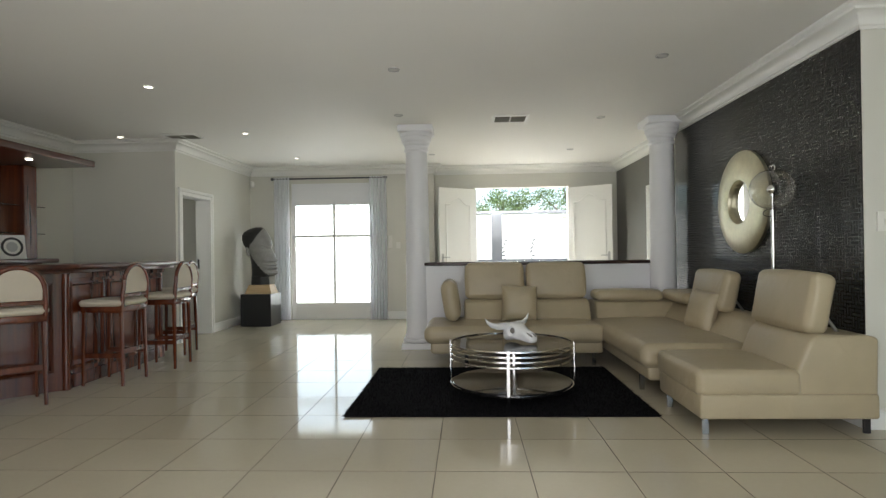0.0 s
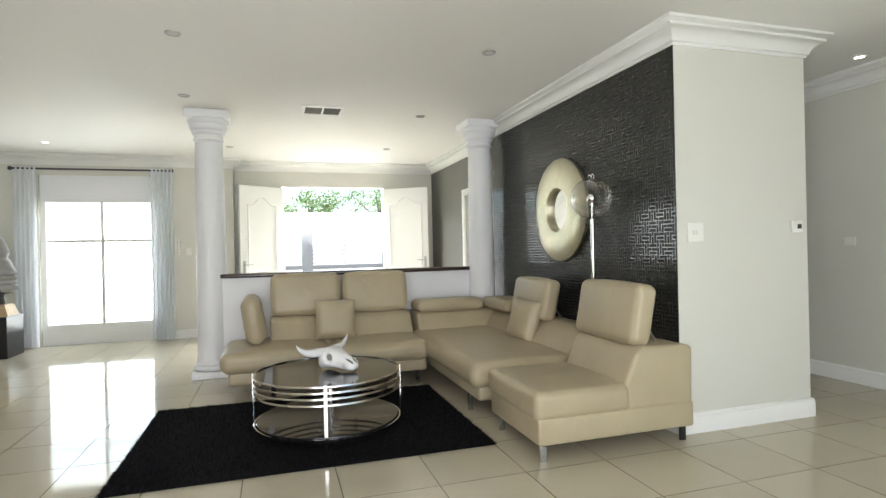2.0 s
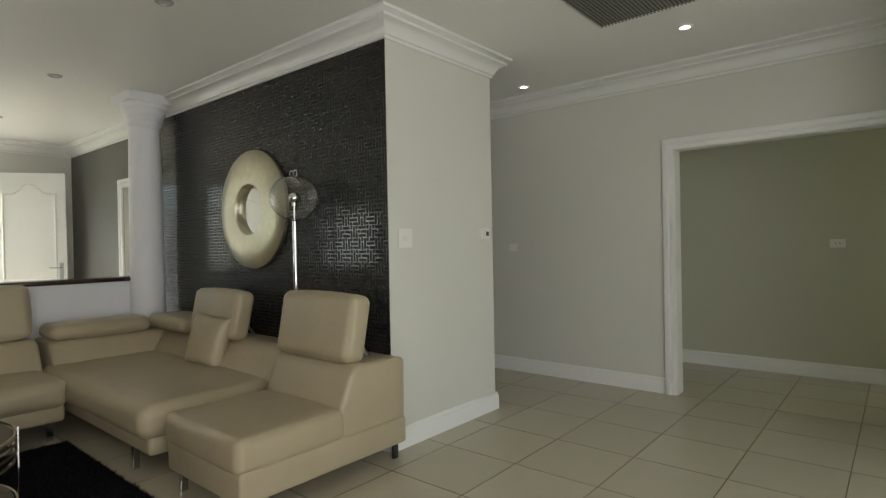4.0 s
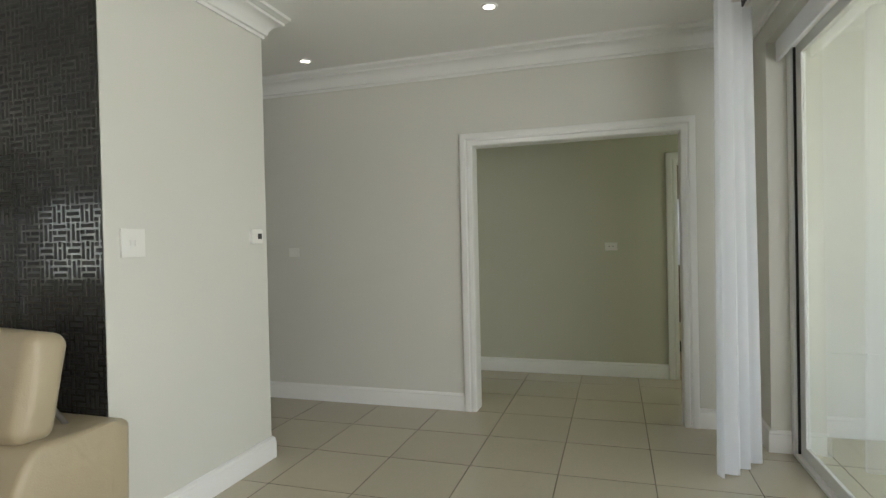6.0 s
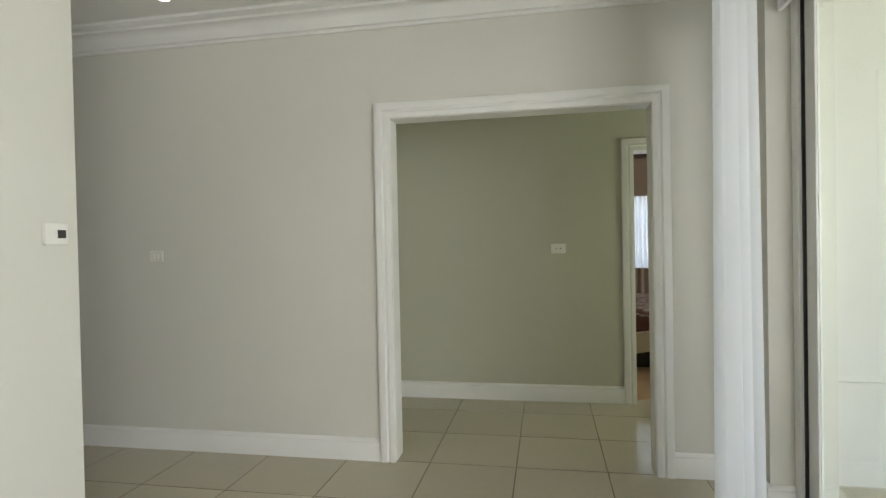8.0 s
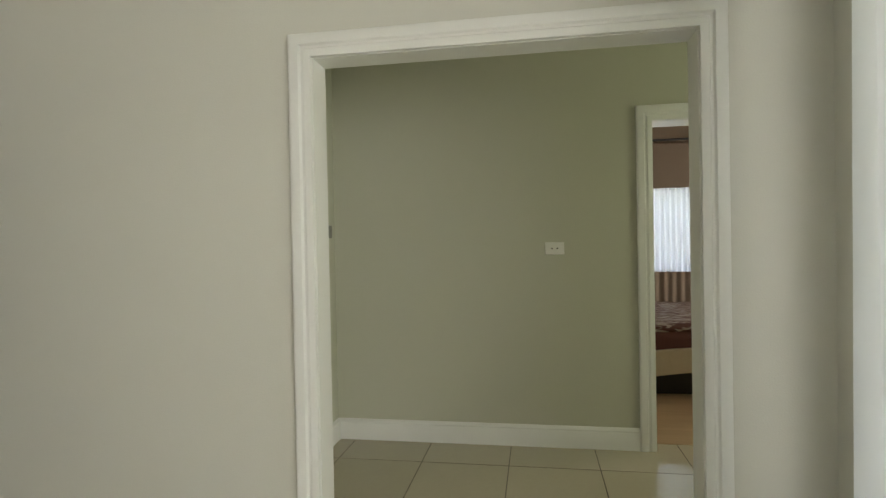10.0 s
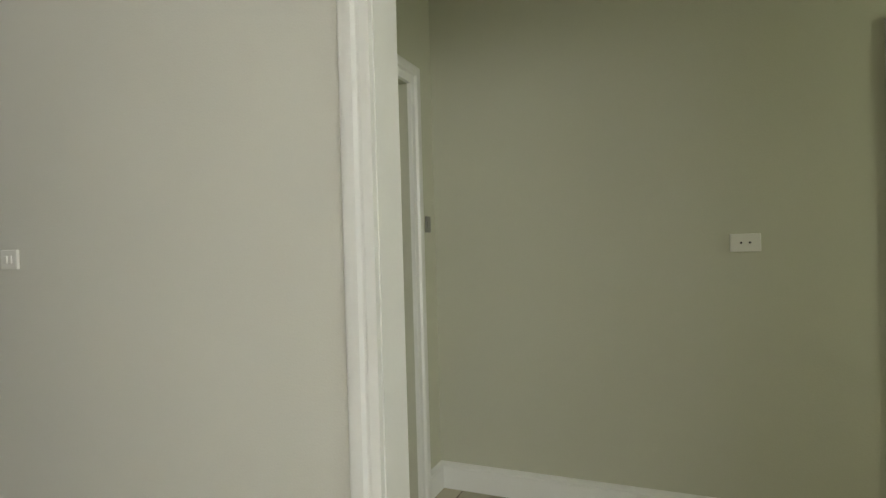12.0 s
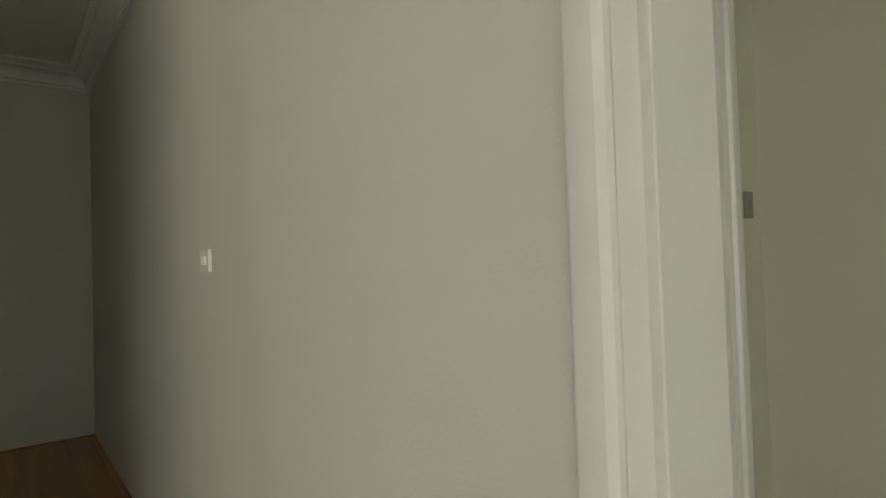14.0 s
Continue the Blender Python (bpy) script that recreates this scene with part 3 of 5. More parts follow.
lining("trim_hall_opening", (4.9505, 5.084, -0.495, -0.467, 0.001, 2.012), (4.9505, 5.084, -1.970, -1.942, 0.001, 2.012), (4.9505, 5.084, -1.942, -0.495, 2.007, 2.032))
lining("trim_bedroom_opening", (6.2855, 6.469, -2.053, -2.03, 0.001, 1.96), (6.2855, 6.469, -2.92, -2.897, 0.001, 1.96), (6.2855, 6.469, -2.897, -2.053, 1.957, 1.98))
solid("strike_plate", boxes((-3.875, -3.845, 4.9235, 4.9268, 0.96, 1.10)), M_DARKPL, "black metal strike plate in the door lining", "strike plate")
lining("trim_side_opening", (-3.894, -3.6905, 4.128, 4.133, 0.001, 1.98), (-3.894, -3.6905, 4.927, 4.932, 0.001, 1.98), (-3.894, -3.6905, 4.133, 4.927, 1.977, 1.982))


def panel_door(name, m, w, h, label, handle_side=1, arched=True):
    """A white moulded door leaf: hinge edge at x = 0, leaf along +x, face towards -y."""
    root = thing(name, m, label, "door", kind="structure")
    bm = bmesh.new()
    box(bm, 0.0, w, -0.02, 0.02, 0.008, h, bevel=0.003)
    part("leaf", bm, M_TRIM, root)
    bm = bmesh.new()
    for y, s in ((-0.02, -1), (0.02, 1)):
        x0, x1, zt = 0.13, w - 0.13, h - 0.28
        outline = [(x0, y, 0.95), (x0, y, zt)]
        for k in range(1, 12):
            u = k / 12
            outline.append((x0 + (x1 - x0) * u, y, zt + 0.12 * (0.5 - 0.5 * math.cos(2 * math.pi * min(max((u - 0.12) / 0.76, 0), 1))) if arched else zt))
        outline += [(x1, y, zt), (x1, y, 0.95)]
        prof = [(0, 0), (0.004, 0.008), (0.014, 0.010), (0.024, 0.004), (0.026, 0)]
        sweep(bm, outline, (0, s, 0), prof, 1, closed=True)
        sweep(bm, [(x0, y, 0.15), (x0, y, 0.78), (x1, y, 0.78), (x1, y, 0.15)], (0, s, 0), prof, 1, closed=True)
    part("panel_moulding", bm, M_TRIM, root)
    bm = bmesh.new()
    hx = w - 0.06
    for s in (-1, 1):
        box(bm, hx - 0.02, hx + 0.02, s * 0.024 - 0.004, s * 0.024 + 0.004, 0.93, 1.13, bevel=0.003)
        rod(bm, (hx, s * 0.02, 1.07), (hx, s * 0.07, 1.07), 0.009)
        rod(bm, (hx + 0.005, s * 0.066, 1.07), (hx - 0.12, s * 0.066, 1.07), 0.009)
    part("door_handle", bm, M_STEEL, root, "brushed steel lever handle on a plate")
    return root


panel_door("door_entrance", pose(1.938, 6.73, 0, 0, 0, -34), 0.80, 2.27, "white double-door leaf with arched panel, standing open")
panel_door("door_entrance", pose(0.307, 6.73, 0, 0, 0, -144.5), 0.79, 2.27, "white double-door leaf with arched panel, standing open")
panel_door("door_guest", pose(2.925, 4.274, 0, 0, 0, 90), 0.705, 1.985, "closed white panelled door in the black wall")
panel_door("door_hall", pose(5.225, 0.035, 0, 0, 0, 0), 0.77, 1.985, "closed white door in the shaded hall wall", arched=False)

# ---------------------------------------------------------------- windows
north = thing("window_1", pose(0, 0, 0), "white framed glazed door with four panes, white from the lamp behind it", "window", kind="structure")
bm = bmesh.new()
for spec in ((-2.966, -2.899, 6.54, 6.6, 0.0, 2.40), (-1.533, -1.466, 6.54, 6.6, 0.0, 2.40), (-2.899, -1.533, 6.54, 6.6, 0.0, 0.29), (-2.899, -1.533, 6.54, 6.6, 2.02, 2.40)):
    box(bm, *spec, bevel=0.004)
part("window_frame", bm, M_TRIM, north)
bm = bmesh.new()
box(bm, -2.226, -2.185, 6.545, 6.595, 0.29, 2.02, bevel=0.003)
part("mullion", bm, M_TRIM, north)
bm = bmesh.new()
box(bm, -2.899, -2.226, 6.547, 6.593, 1.45, 1.49, bevel=0.003)
box(bm, -2.185, -1.533, 6.547, 6.593, 1.45, 1.49, bevel=0.003)
part("glazing_bar", bm, M_TRIM, north)
for x0, x1 in ((-2.899, -2.226), (-2.185, -1.533)):
    for z0, z1 in ((0.29, 1.45), (1.49, 2.02)):
        pane = part("pane", boxes((x0, x1, 6.566, 6.572, z0, z1)), M_GLASS, north)
        pane.visible_shadow = False
bm = bmesh.new()
box(bm, -2.946, -1.486, 6.505, 6.52, 2.03, 2.42)
solid("roller_blind", bm, M_SHEER, "white roller blind drawn down over the top lights", "blind")


def curtain_rod(a, b, z, label, wallward=(0, 1)):
    root = thing("curtain_rod", pose(0, 0, 0), label, "curtain rod")
    bm = bmesh.new()
    rod(bm, (*a, z), (*b, z), 0.013, 12)
    part("pole", bm, M_GREYAL, root)
    for p in (a, b):
        bm = bmesh.new()
        bmesh.ops.create_uvsphere(bm, u_segments=12, v_segments=8, radius=0.028, matrix=Matrix.Translation((*p, z)))
        part("finial", bm, M_GREYAL, root)
        bm = bmesh.new()
        q = Vector((*p, z)) + (Vector((*b, z)) - Vector((*a, z))).normalized() * (0.05 if p == a else -0.05)
        rod(bm, q, q + Vector((wallward[0] * 0.1, wallward[1] * 0.1, 0)), 0.008)
        part("bracket", bm, M_GREYAL, root)
    return root


curtain_rod((-3.256, 6.40), (-1.258, 6.40), 2.475, "thin grey metal curtain rod above the glazed door")
for a, b, s, k in (((-3.225, 6.39), (-2.956, 6.39), 3, 5), ((-1.548, 6.39), (-1.248, 6.39), 5, 6)):
    bm = bmesh.new()
    folds(bm, a, b, 0.01, 2.50, 0.07, k, s)
    solid("curtain", bm, M_DRAPE, "white hanging curtain gathered beside the glazed door", "curtain", group="curtains of the glazed door", smooth=True)

# terrace glazing
slider = thing("window_2", pose(0, 0, 0), "white framed sliding glass doors to the terrace", "window", kind="structure")
bm = bmesh.new()
for spec in ((4.54, 4.6, -2.57, -2.485, 0.0, 2.42), (1.18, 1.24, -2.57, -2.485, 0.0, 2.42), (1.24, 4.54, -2.57, -2.485, 2.36, 2.42), (1.24, 4.54, -2.57, -2.485, -0.02, 0.02)):
    box(bm, *spec, bevel=0.004)
part("window_frame", bm, M_TRIM, slider)
for x0, x1, y in ((2.90, 4.528, -2.525), (1.245, 2.94, -2.551)):
    bm = bmesh.new()
    for spec in ((x0, x0 + 0.06, y - 0.012, y + 0.012, 0.02, 2.36), (x1 - 0.09, x1, y - 0.012, y + 0.012, 0.02, 2.36), (x0 + 0.06, x1 - 0.09, y - 0.012, y + 0.012, 0.02, 0.09),
                 (x0 + 0.06, x1 - 0.09, y - 0.012, y + 0.012, 2.3, 2.36)):
        box(bm, *spec, bevel=0.002)
    sash = part("sash", bm, M_TRIM, slider)
    pane = part("pane", boxes((x0 + 0.06, x1 - 0.09, y - 0.003, y + 0.003, 0.09, 2.3)), M_GLASS, sash)
    pane.visible_shadow = False
    bm = boxes((x1 + 0.001, x1 + 0.010, y + 0.002, y + 0.024, 0.022, 2.358))
    part("seal", bm, M_DARKPL, sash, "black rubber seal")
bm = bmesh.new()
box(bm, 1.28, 4.58, -2.445, -2.425, 2.30, 2.418, bevel=0.004)
solid("roller_blind", bm, M_SHEER, "pale roller blind rolled up under the terrace lintel", "blind")
bm = bmesh.new()
folds(bm, (4.40, -2.26), (4.10, -2.02), 0.015, 2.55, 0.075, 3, 11, thick=0.014, gather=0.86)
solid("curtain", bm, M_DRAPE, "heavy white curtain drawn aside at the terrace doors", "curtain", smooth=True)
curtain_rod((1.4, -2.21), (4.83, -2.21), 2.58, "grey metal curtain rod over the terrace doors", (0, -1))

# bedroom window
bw = thing("window_3", pose(0, 0, 0), "white framed bedroom window behind sheer cloth", "window", kind="structure")
bm = boxes((9.37, 9.43, -3.43, -3.38, 0.86, 1.86), (9.37, 9.43, -2.23, -2.18, 0.86, 1.86), (9.37, 9.43, -3.38, -2.23, 0.86, 0.91), (9.37, 9.43, -3.38, -2.23, 1.81, 1.86), (9.375, 9.425, -3.38, -2.23, 1.33, 1.36))
part("window_frame", bm, M_TRIM, bw)
pane = part("pane", boxes((9.397, 9.403, -3.38, -2.23, 0.91, 1.81)), M_GLASS, bw)
pane.visible_shadow = False
bm = bmesh.new()
folds(bm, (9.28, -2.03), (9.28, -3.3), 0.05, 1.84, 0.035, 22, 8, thick=0.004)
solid("sheer_curtain", bm, M_VOILE, "thin white voile glowing with daylight in the bedroom window", "curtain", smooth=True)
bm = bmesh.new()
box(bm, 9.21, 9.24, -3.24, -1.88, 1.82, 2.30)
solid("roller_blind", bm, M_BLINDT, "taupe roller blind half down in the bedroom", "blind")
curtain_rod((9.13, -1.78), (9.13, -3.2), 2.33, "dark metal curtain rod in the bedroom", (1, 0))
bm = bmesh.new()
folds(bm, (9.17, -3.18), (9.17, -4.03), 0.01, 2.36, 0.04, 8, 21)
solid("curtain", bm, M_CURTAIN, "long taupe curtain hanging in folds in the bedroom", "curtain", smooth=True)
bm = bmesh.new()
folds(bm, (9.21, -1.88), (9.21, -3.3), 0.05, 0.90, 0.028, 16, 4, thick=0.006)
solid("net_curtain", bm, M_BLINDT, "dark taupe cloth hanging under the bedroom window", "curtain", smooth=True)

# ---------------------------------------------------------------- columns
def column(x, y):
    root = thing("column", pose(x, y, 0), "white plaster Tuscan column with square base and moulded capital", "column", "columns of the low wall", "structure")
    bm = bmesh.new()
    box(bm, -0.19, 0.19, -0.19, 0.19, 0.0, 0.07, bevel=0.006)
    part("plinth", bm, M_PLASTER, root)
    bm = bmesh.new()
    prof = [(0.0, 0.07), (0.182, 0.07)]
    prof += [(0.160 + 0.026 * math.cos(a), 0.098 + 0.028 * math.sin(a)) for a in [radians(-90 + 18 * k) for k in range(11)]]
    prof += [(0.166, 0.128), (0.166, 0.142), (0.158, 0.150), (0.151, 0.175), (0.148, 0.21)]
    prof += [(0.148 - 0.016 * (k / 10) ** 1.8, 0.21 + (2.38 - 0.21) * k / 10) for k in range(1, 11)]
    prof += [(0.142, 2.385), (0.150, 2.395), (0.150, 2.408), (0.140, 2.416), (0.138, 2.45), (0.152, 2.458), (0.160, 2.472), (0.160, 2.492), (0.170, 2.50),
             (0.180, 2.52), (0.184, 2.545), (0.184, 2.56), (0.194, 2.566), (0.198, 2.59), (0.198, 2.606), (0.0, 2.606)]
    lathe(bm, prof, 48)
    part("shaft", bm, M_PLASTER, root, smooth=True)
    bm = bmesh.new()
    box(bm, -0.21, 0.21, -0.21, 0.21, 2.606, CEIL - 0.001, bevel=0.010)
    part("abacus", bm, M_PLASTER, root)
    return root


first_column = column(-0.465, 3.63)
copy_thing(first_column, pose(2.44, 3.47, 0))

# ---------------------------------------------------------------- ceiling fittings
def downlight(x, y, lit, z=CEIL):
    root = thing("downlight", pose(x, y, z), "lit recessed ceiling downlight with a white ring" if lit else "unlit recessed ceiling downlight with a chrome ring", "downlight", "recessed downlights")
    bm = bmesh.new()
    lathe(bm, [(0.033, -0.002), (0.036, -0.008), (0.047, -0.008), (0.051, -0.003), (0.051, 0.0), (0.033, 0.0), (0.033, -0.002)], 28)
    part("ring", bm, M_TRIM if lit else M_STEEL, root, smooth=True)
    bm = bmesh.new()
    lathe(bm, [(0.0, -0.004), (0.02, -0.0045), (0.032, -0.002)], 24)
    part("lamp", bm, M_LAMP_ON if lit else M_LAMP_OFF, root)
    return root


on, off = downlight(-2.71, 1.73, True), downlight(-0.45, 1.46, False)
for x, y in ((-4.27, 3.74), (-2.63, 3.70), (-2.55, 5.55), (4.61, 0.71), (4.15, -0.82)):
    copy_thing(on, pose(x, y, CEIL))
for x, y in ((1.70, 1.31), (1.70, 3.30), (1.72, 5.29), (-0.60, 2.98), (-0.39, 5.48)):
    copy_thing(off, pose(x, y, CEIL))


def air_vent(x0, x1, y0, y1, label, slats, along_x=True, fields=2):
    root = thing("ceiling_vent", pose((x0 + x1) / 2, (y0 + y1) / 2, CEIL), label, "air vent")
    w, d = (x1 - x0) / 2, (y1 - y0) / 2
    bm = bmesh.new()
    sweep(bm, [(-w, -d, 0), (w, -d, 0), (w, d, 0), (-w, d, 0)], (0, 0, 1), [(0, 0), (0.0, -0.012), (0.03, -0.016), (0.034, 0)], 1, closed=True)
    part("frame", bm, M_TRIM, root)
    # Thin dark sheet on the slab, drawn as the shade of a duct hollow.
    part("backing", boxes((-w + 0.03, w - 0.03, -d + 0.03, d - 0.03, -0.003, 0.0)), M_DARKPL, root, "dark sheet drawn for the shaded duct hollow")
    if fields == 2:
        part("divider", boxes((-0.008, 0.008, -d + 0.03, d - 0.03, -0.015, -0.003)), M_TRIM, root)
    for i in range(slats):
        bm = bmesh.new()
        if along_x:
            y = -d + 0.035 + (2 * d - 0.07) * (i + 0.5) / slats
            rod(bm, (-w + 0.032, y, -0.009), (w - 0.032, y, -0.009), min(0.008, (2 * d - 0.07) / slats * 0.24), 6)
        else:
            x = -w + 0.035 + (2 * w - 0.07) * (i + 0.5) / slats
            rod(bm, (x, -d + 0.032, -0.009), (x, d - 0.032, -0.009), min(0.008, (2 * w - 0.07) / slats * 0.32), 6)
        part("slat", bm, M_GREYPL, root)
    return root


air_vent(0.448, 0.861, 3.08, 3.42, "white square ceiling air vent with dark louvres in two fields", 5)
air_vent(-3.68, -3.25, 3.63, 3.93, "white square ceiling air vent with dark louvres in two fields", 5)
air_vent(3.11, 3.79, -1.03, -0.37, "large white return-air grille with fine slats", 26, fields=1)

# ---------------------------------------------------------------- sectional sofa
def steel_leg(root, x, y, m=M_FOOT, h=0.135):
    bm = bmesh.new()
    box(bm, x - 0.02, x + 0.02, y - 0.01, y + 0.01, 0.0, h, bevel=0.003)
    part("leg", bm, m, root, "flat chromed steel foot")


def headrest(root, x, y, z, w, rz, lean, thick=0.155, h=0.40):
    """A raised head cushion on two steel struts; it faces -x before it is turned."""
    m = pose(x, y, z, 0, 0, rz) @ pose(0, 0, 0, 0, lean, 0)
    bm = bmesh.new()
    pad(bm, thick, w, h, 0.05, 0.012, m, 0.004, seed=x)
    ob = part("headrest", bm, M_LEATHER, root, "raised padded headrest", smooth=True)
    for s in (-0.22, 0.22):
        bm = bmesh.new()
        a = m @ Vector((thick / 2 - 0.02, s * w / 0.66, -0.02))
        b = pose(x, y, z, 0, 0, rz) @ Vector((thick / 2 + 0.13, s * w / 0.66, -h / 2 - 0.07))
        rod(bm, a, b, 0.011)
        part("strut", bm, M_STEEL, ob, "dark steel headrest strut")


sofa = thing("sofa_section", pose(1.60, 0.385, 0), "beige leather chaise seat of a sectional sofa with raised headrest", "sofa", "sections of the sofa")
bm = bmesh.new()
box(bm, -0.03, 1.05, -0.015, 0.72, 0.098, 0.255, bevel=0.02, segs=3)
part("base", bm, M_LEATHER, sofa, smooth=True)
bm = bmesh.new()
pad(bm, 0.64, 0.745, 0.175, 0.045, 0.010, pose(0.275, 0.36, 0.318), 0.006, 1)
part("seat", bm, M_LEATHER, sofa, smooth=True)
bm = bmesh.new()
prism(bm, [(0.57, 0.20), (1.055, 0.20), (1.065, 0.60), (0.98, 0.61), (0.70, 0.62), (0.645, 0.585), (0.56, 0.39)], 0.0, 0.725, 0.03, 4)
part("backrest", bm, M_LEATHER, sofa, smooth=True)
headrest(sofa, 0.755, 0.40, 0.80, 0.69, 0, 11, h=0.385)
for x, y, mm in ((0.01, 0.02, M_FOOT), (0.01, 0.62, M_FOOT), (1.0, 0.04, M_DARKPL), (1.0, 0.66, M_DARKPL)):
    steel_leg(sofa, x, y, mm)

sofa = thing("sofa_section", pose(1.49, 1.22, 0), "beige leather corner section of a sofa with folded headrests", "sofa", "sections of the sofa")
bm = bmesh.new()
box(bm, 0.05, 1.2, 0.04, 2.2, 0.13, 0.255, bevel=0.03, segs=3)
part("base", bm, M_LEATHER, sofa, smooth=True)
bm = bmesh.new()
pad(bm, 0.95, 1.86, 0.20, 0.075, 0.014, pose(0.465, 0.93, 0.325), 0.007, 2)
part("seat", bm, M_LEATHER, sofa, smooth=True)
bm = bmesh.new()
prism(bm, [(0.76, 0.24), (1.20, 0.24), (1.21, 0.59), (0.98, 0.61), (0.90, 0.58), (0.75, 0.40)], 0.02, 2.15, 0.03, 4)
part("backrest", bm, M_LEATHER, sofa, smooth=True)
bm = bmesh.new()
prism(bm, [(1.70, 0.40), (1.80, 0.585), (1.86, 0.60), (2.19, 0.59), (2.19, 0.20), (1.70, 0.20)], 0.05, 0.93, 0.03, 4, axis="x")
part("side_backrest", bm, M_LEATHER, sofa, smooth=True)
headrest(sofa, 0.95, 0.92, 0.775, 0.66, 0, 12, h=0.36)
bm = bmesh.new()
pad(bm, 0.72, 0.34, 0.115, 0.05, 0.01, pose(0.42, 1.93, 0.655), 0.004, 4)
part("folded_headrest", bm, M_LEATHER, sofa, smooth=True)
bm = bmesh.new()
pad(bm, 0.34, 0.66, 0.115, 0.05, 0.01, pose(0.98, 1.62, 0.655), 0.004, 5)
part("folded_headrest", bm, M_LEATHER, sofa, smooth=True)
for x, y in ((0.08, 0.30), (0.08, 2.0), (1.12, 0.3), (1.12, 2.0)):
    steel_leg(sofa, x, y)

sofa = thing("sofa_section", pose(-0.30, 2.375, 0), "beige leather two-seat section of a sectional sofa with open end", "sofa", "sections of the sofa")
bm = bmesh.new()
box(bm, 0.06, 1.78, 0.05, 0.97, 0.13, 0.25, bevel=0.03, segs=3)
part("base", bm, M_LEATHER, sofa, smooth=True)
for i, (x0, x1) in enumerate(((0.0, 0.92), (0.925, 1.80))):
    bm = bmesh.new()
    pad(bm, x1 - x0, 0.84, 0.18, 0.07, 0.012, pose((x0 + x1) / 2, 0.42, 0.325), 0.006, 7 + i)
    part("seat", bm, M_LEATHER, sofa, smooth=True)
for x0, x1 in ((0.40, 1.085), (1.09, 1.775)):
    bm = bmesh.new()
    prism(bm, [(0.50, 0.38), (0.62, 0.60), (0.70, 0.625), (0.97, 0.61), (0.97, 0.2), (0.50, 0.2)], x0, x1, 0.03, 4, axis="x")
    part("backrest", bm, M_LEATHER, sofa, smooth=True)
    headrest(sofa, (x0 + x1) / 2, 0.78, 0.825, 0.65, 90, 10, thick=0.14, h=0.40)
bm = bmesh.new()
pad(bm, 0.165, 0.50, 0.42, 0.078, 0.008, pose(0.26, 0.48, 0.645, 0, -9, 0), 0.004, 9)
part("armrest", bm, M_LEATHER, sofa, "upright padded side bolster", smooth=True)
bm = bmesh.new()
rod(bm, (0.292, 0.30, 0.40), (0.288, 0.30, 0.45), 0.012, 14)
part("arm_pin", bm, M_CHROME, sofa, "short chrome pin under the bolster", smooth=True)
for x, y in ((0.42, 0.08), (1.70, 0.12), (0.42, 0.9), (1.70, 0.9)):
    steel_leg(sofa, x, y)


def scatter_cushion(m, seed):
    """A square stuffed cushion with thin seamed edges and drawn-out corners."""
    bm = bmesh.new()
    K, half, T = 16, 0.19, 0.075
    sides = []
    for s in (-1, 1):
        grid = []
        for i in range(K + 1):
            row = []
            for j in range(K + 1):
                u, v = 2 * i / K - 1, 2 * j / K - 1
                pull = 1 - 0.045 * (1 - u * u) * abs(v) - 0.0 * u
                pull2 = 1 - 0.045 * (1 - v * v) * abs(u)
                t = T * max(0.0, (1 - u ** 4) * (1 - v ** 4)) ** 0.55 + 0.006
                w = noise.noise(Vector((u * 2.2 + seed, v * 2.2, s * 3))) * 0.010 * (1 - u * u) * (1 - v * v)
                row.append(bm.verts.new(m @ Vector((half * u * pull2, s * (t + w), half * v * pull))))
            grid.append(row)
        for i in range(K):
            for j in range(K):
                bm.faces.new((grid[i][j], grid[i + 1][j], grid[i + 1][j + 1], grid[i][j + 1]))
        rim = [grid[i][0] for i in range(K)] + [grid[K][j] for j in range(K)] + [grid[K - i][K] for i in range(K)] + [grid[0][K - j] for j in range(K)]
        sides.append(rim)
    a, b = sides
    for k in range(len(a)):
        q = (k + 1) % len(a)
        bm.faces.new((a[k], a[q], b[q], b[k]))
    return solid("cushion", bm, M_LEATHER, "square beige leather scatter cushion on the sofa", "cushion", group="scatter cushions", smooth=True)


scatter_cushion(pose(0.69, 2.785, 0.605, -12, 2, 2), 3)
scatter_cushion(pose(2.28, 2.035, 0.59, -14, 4, -82), 6)

# ---------------------------------------------------------------- rug and coffee table
rug = thing("rug", pose(0.355, 1.56, 0), "black shaggy rectangular rug with ragged edges", "rug")
bm = bmesh.new()
box(bm, -1.10, 1.10, -0.80, 0.80, 0.001, 0.012)
part("backing", bm, M_RUG, rug)
rnd = random.Random(4)
verts, faces = [], []
for i in range(26000):
    if i < 21500:
        x, y = rnd.uniform(-1.10, 1.10), rnd.uniform(-0.80, 0.80)
    else:
        e = rnd.random()
        x, y = (rnd.uniform(-1.11, 1.11), rnd.choice((-0.80, 0.80))) if e < 0.58 else (rnd.choice((-1.10, 1.10)), rnd.uniform(-0.81, 0.81))
    a, ln = rnd.uniform(0, 2 * math.pi), rnd.uniform(0.012, 0.03)
    hx, hy, w = math.cos(a) * ln, math.sin(a) * ln, 0.0035
    k = len(verts)
    px, py = -math.sin(a) * w, math.cos(a) * w
    zt = rnd.uniform(0.016, 0.03) if i < 21500 else rnd.uniform(0.004, 0.02)
    verts += [(x - px, y - py, 0.010), (x + px, y + py, 0.010), (x + hx, y + hy, zt)]
    faces.append((k, k + 1, k + 2))
me = bpy.data.meshes.new("shag")
me.from_pydata(verts, [], faces)
me.materials.append(M_RUG)
pile = new("shag", me)
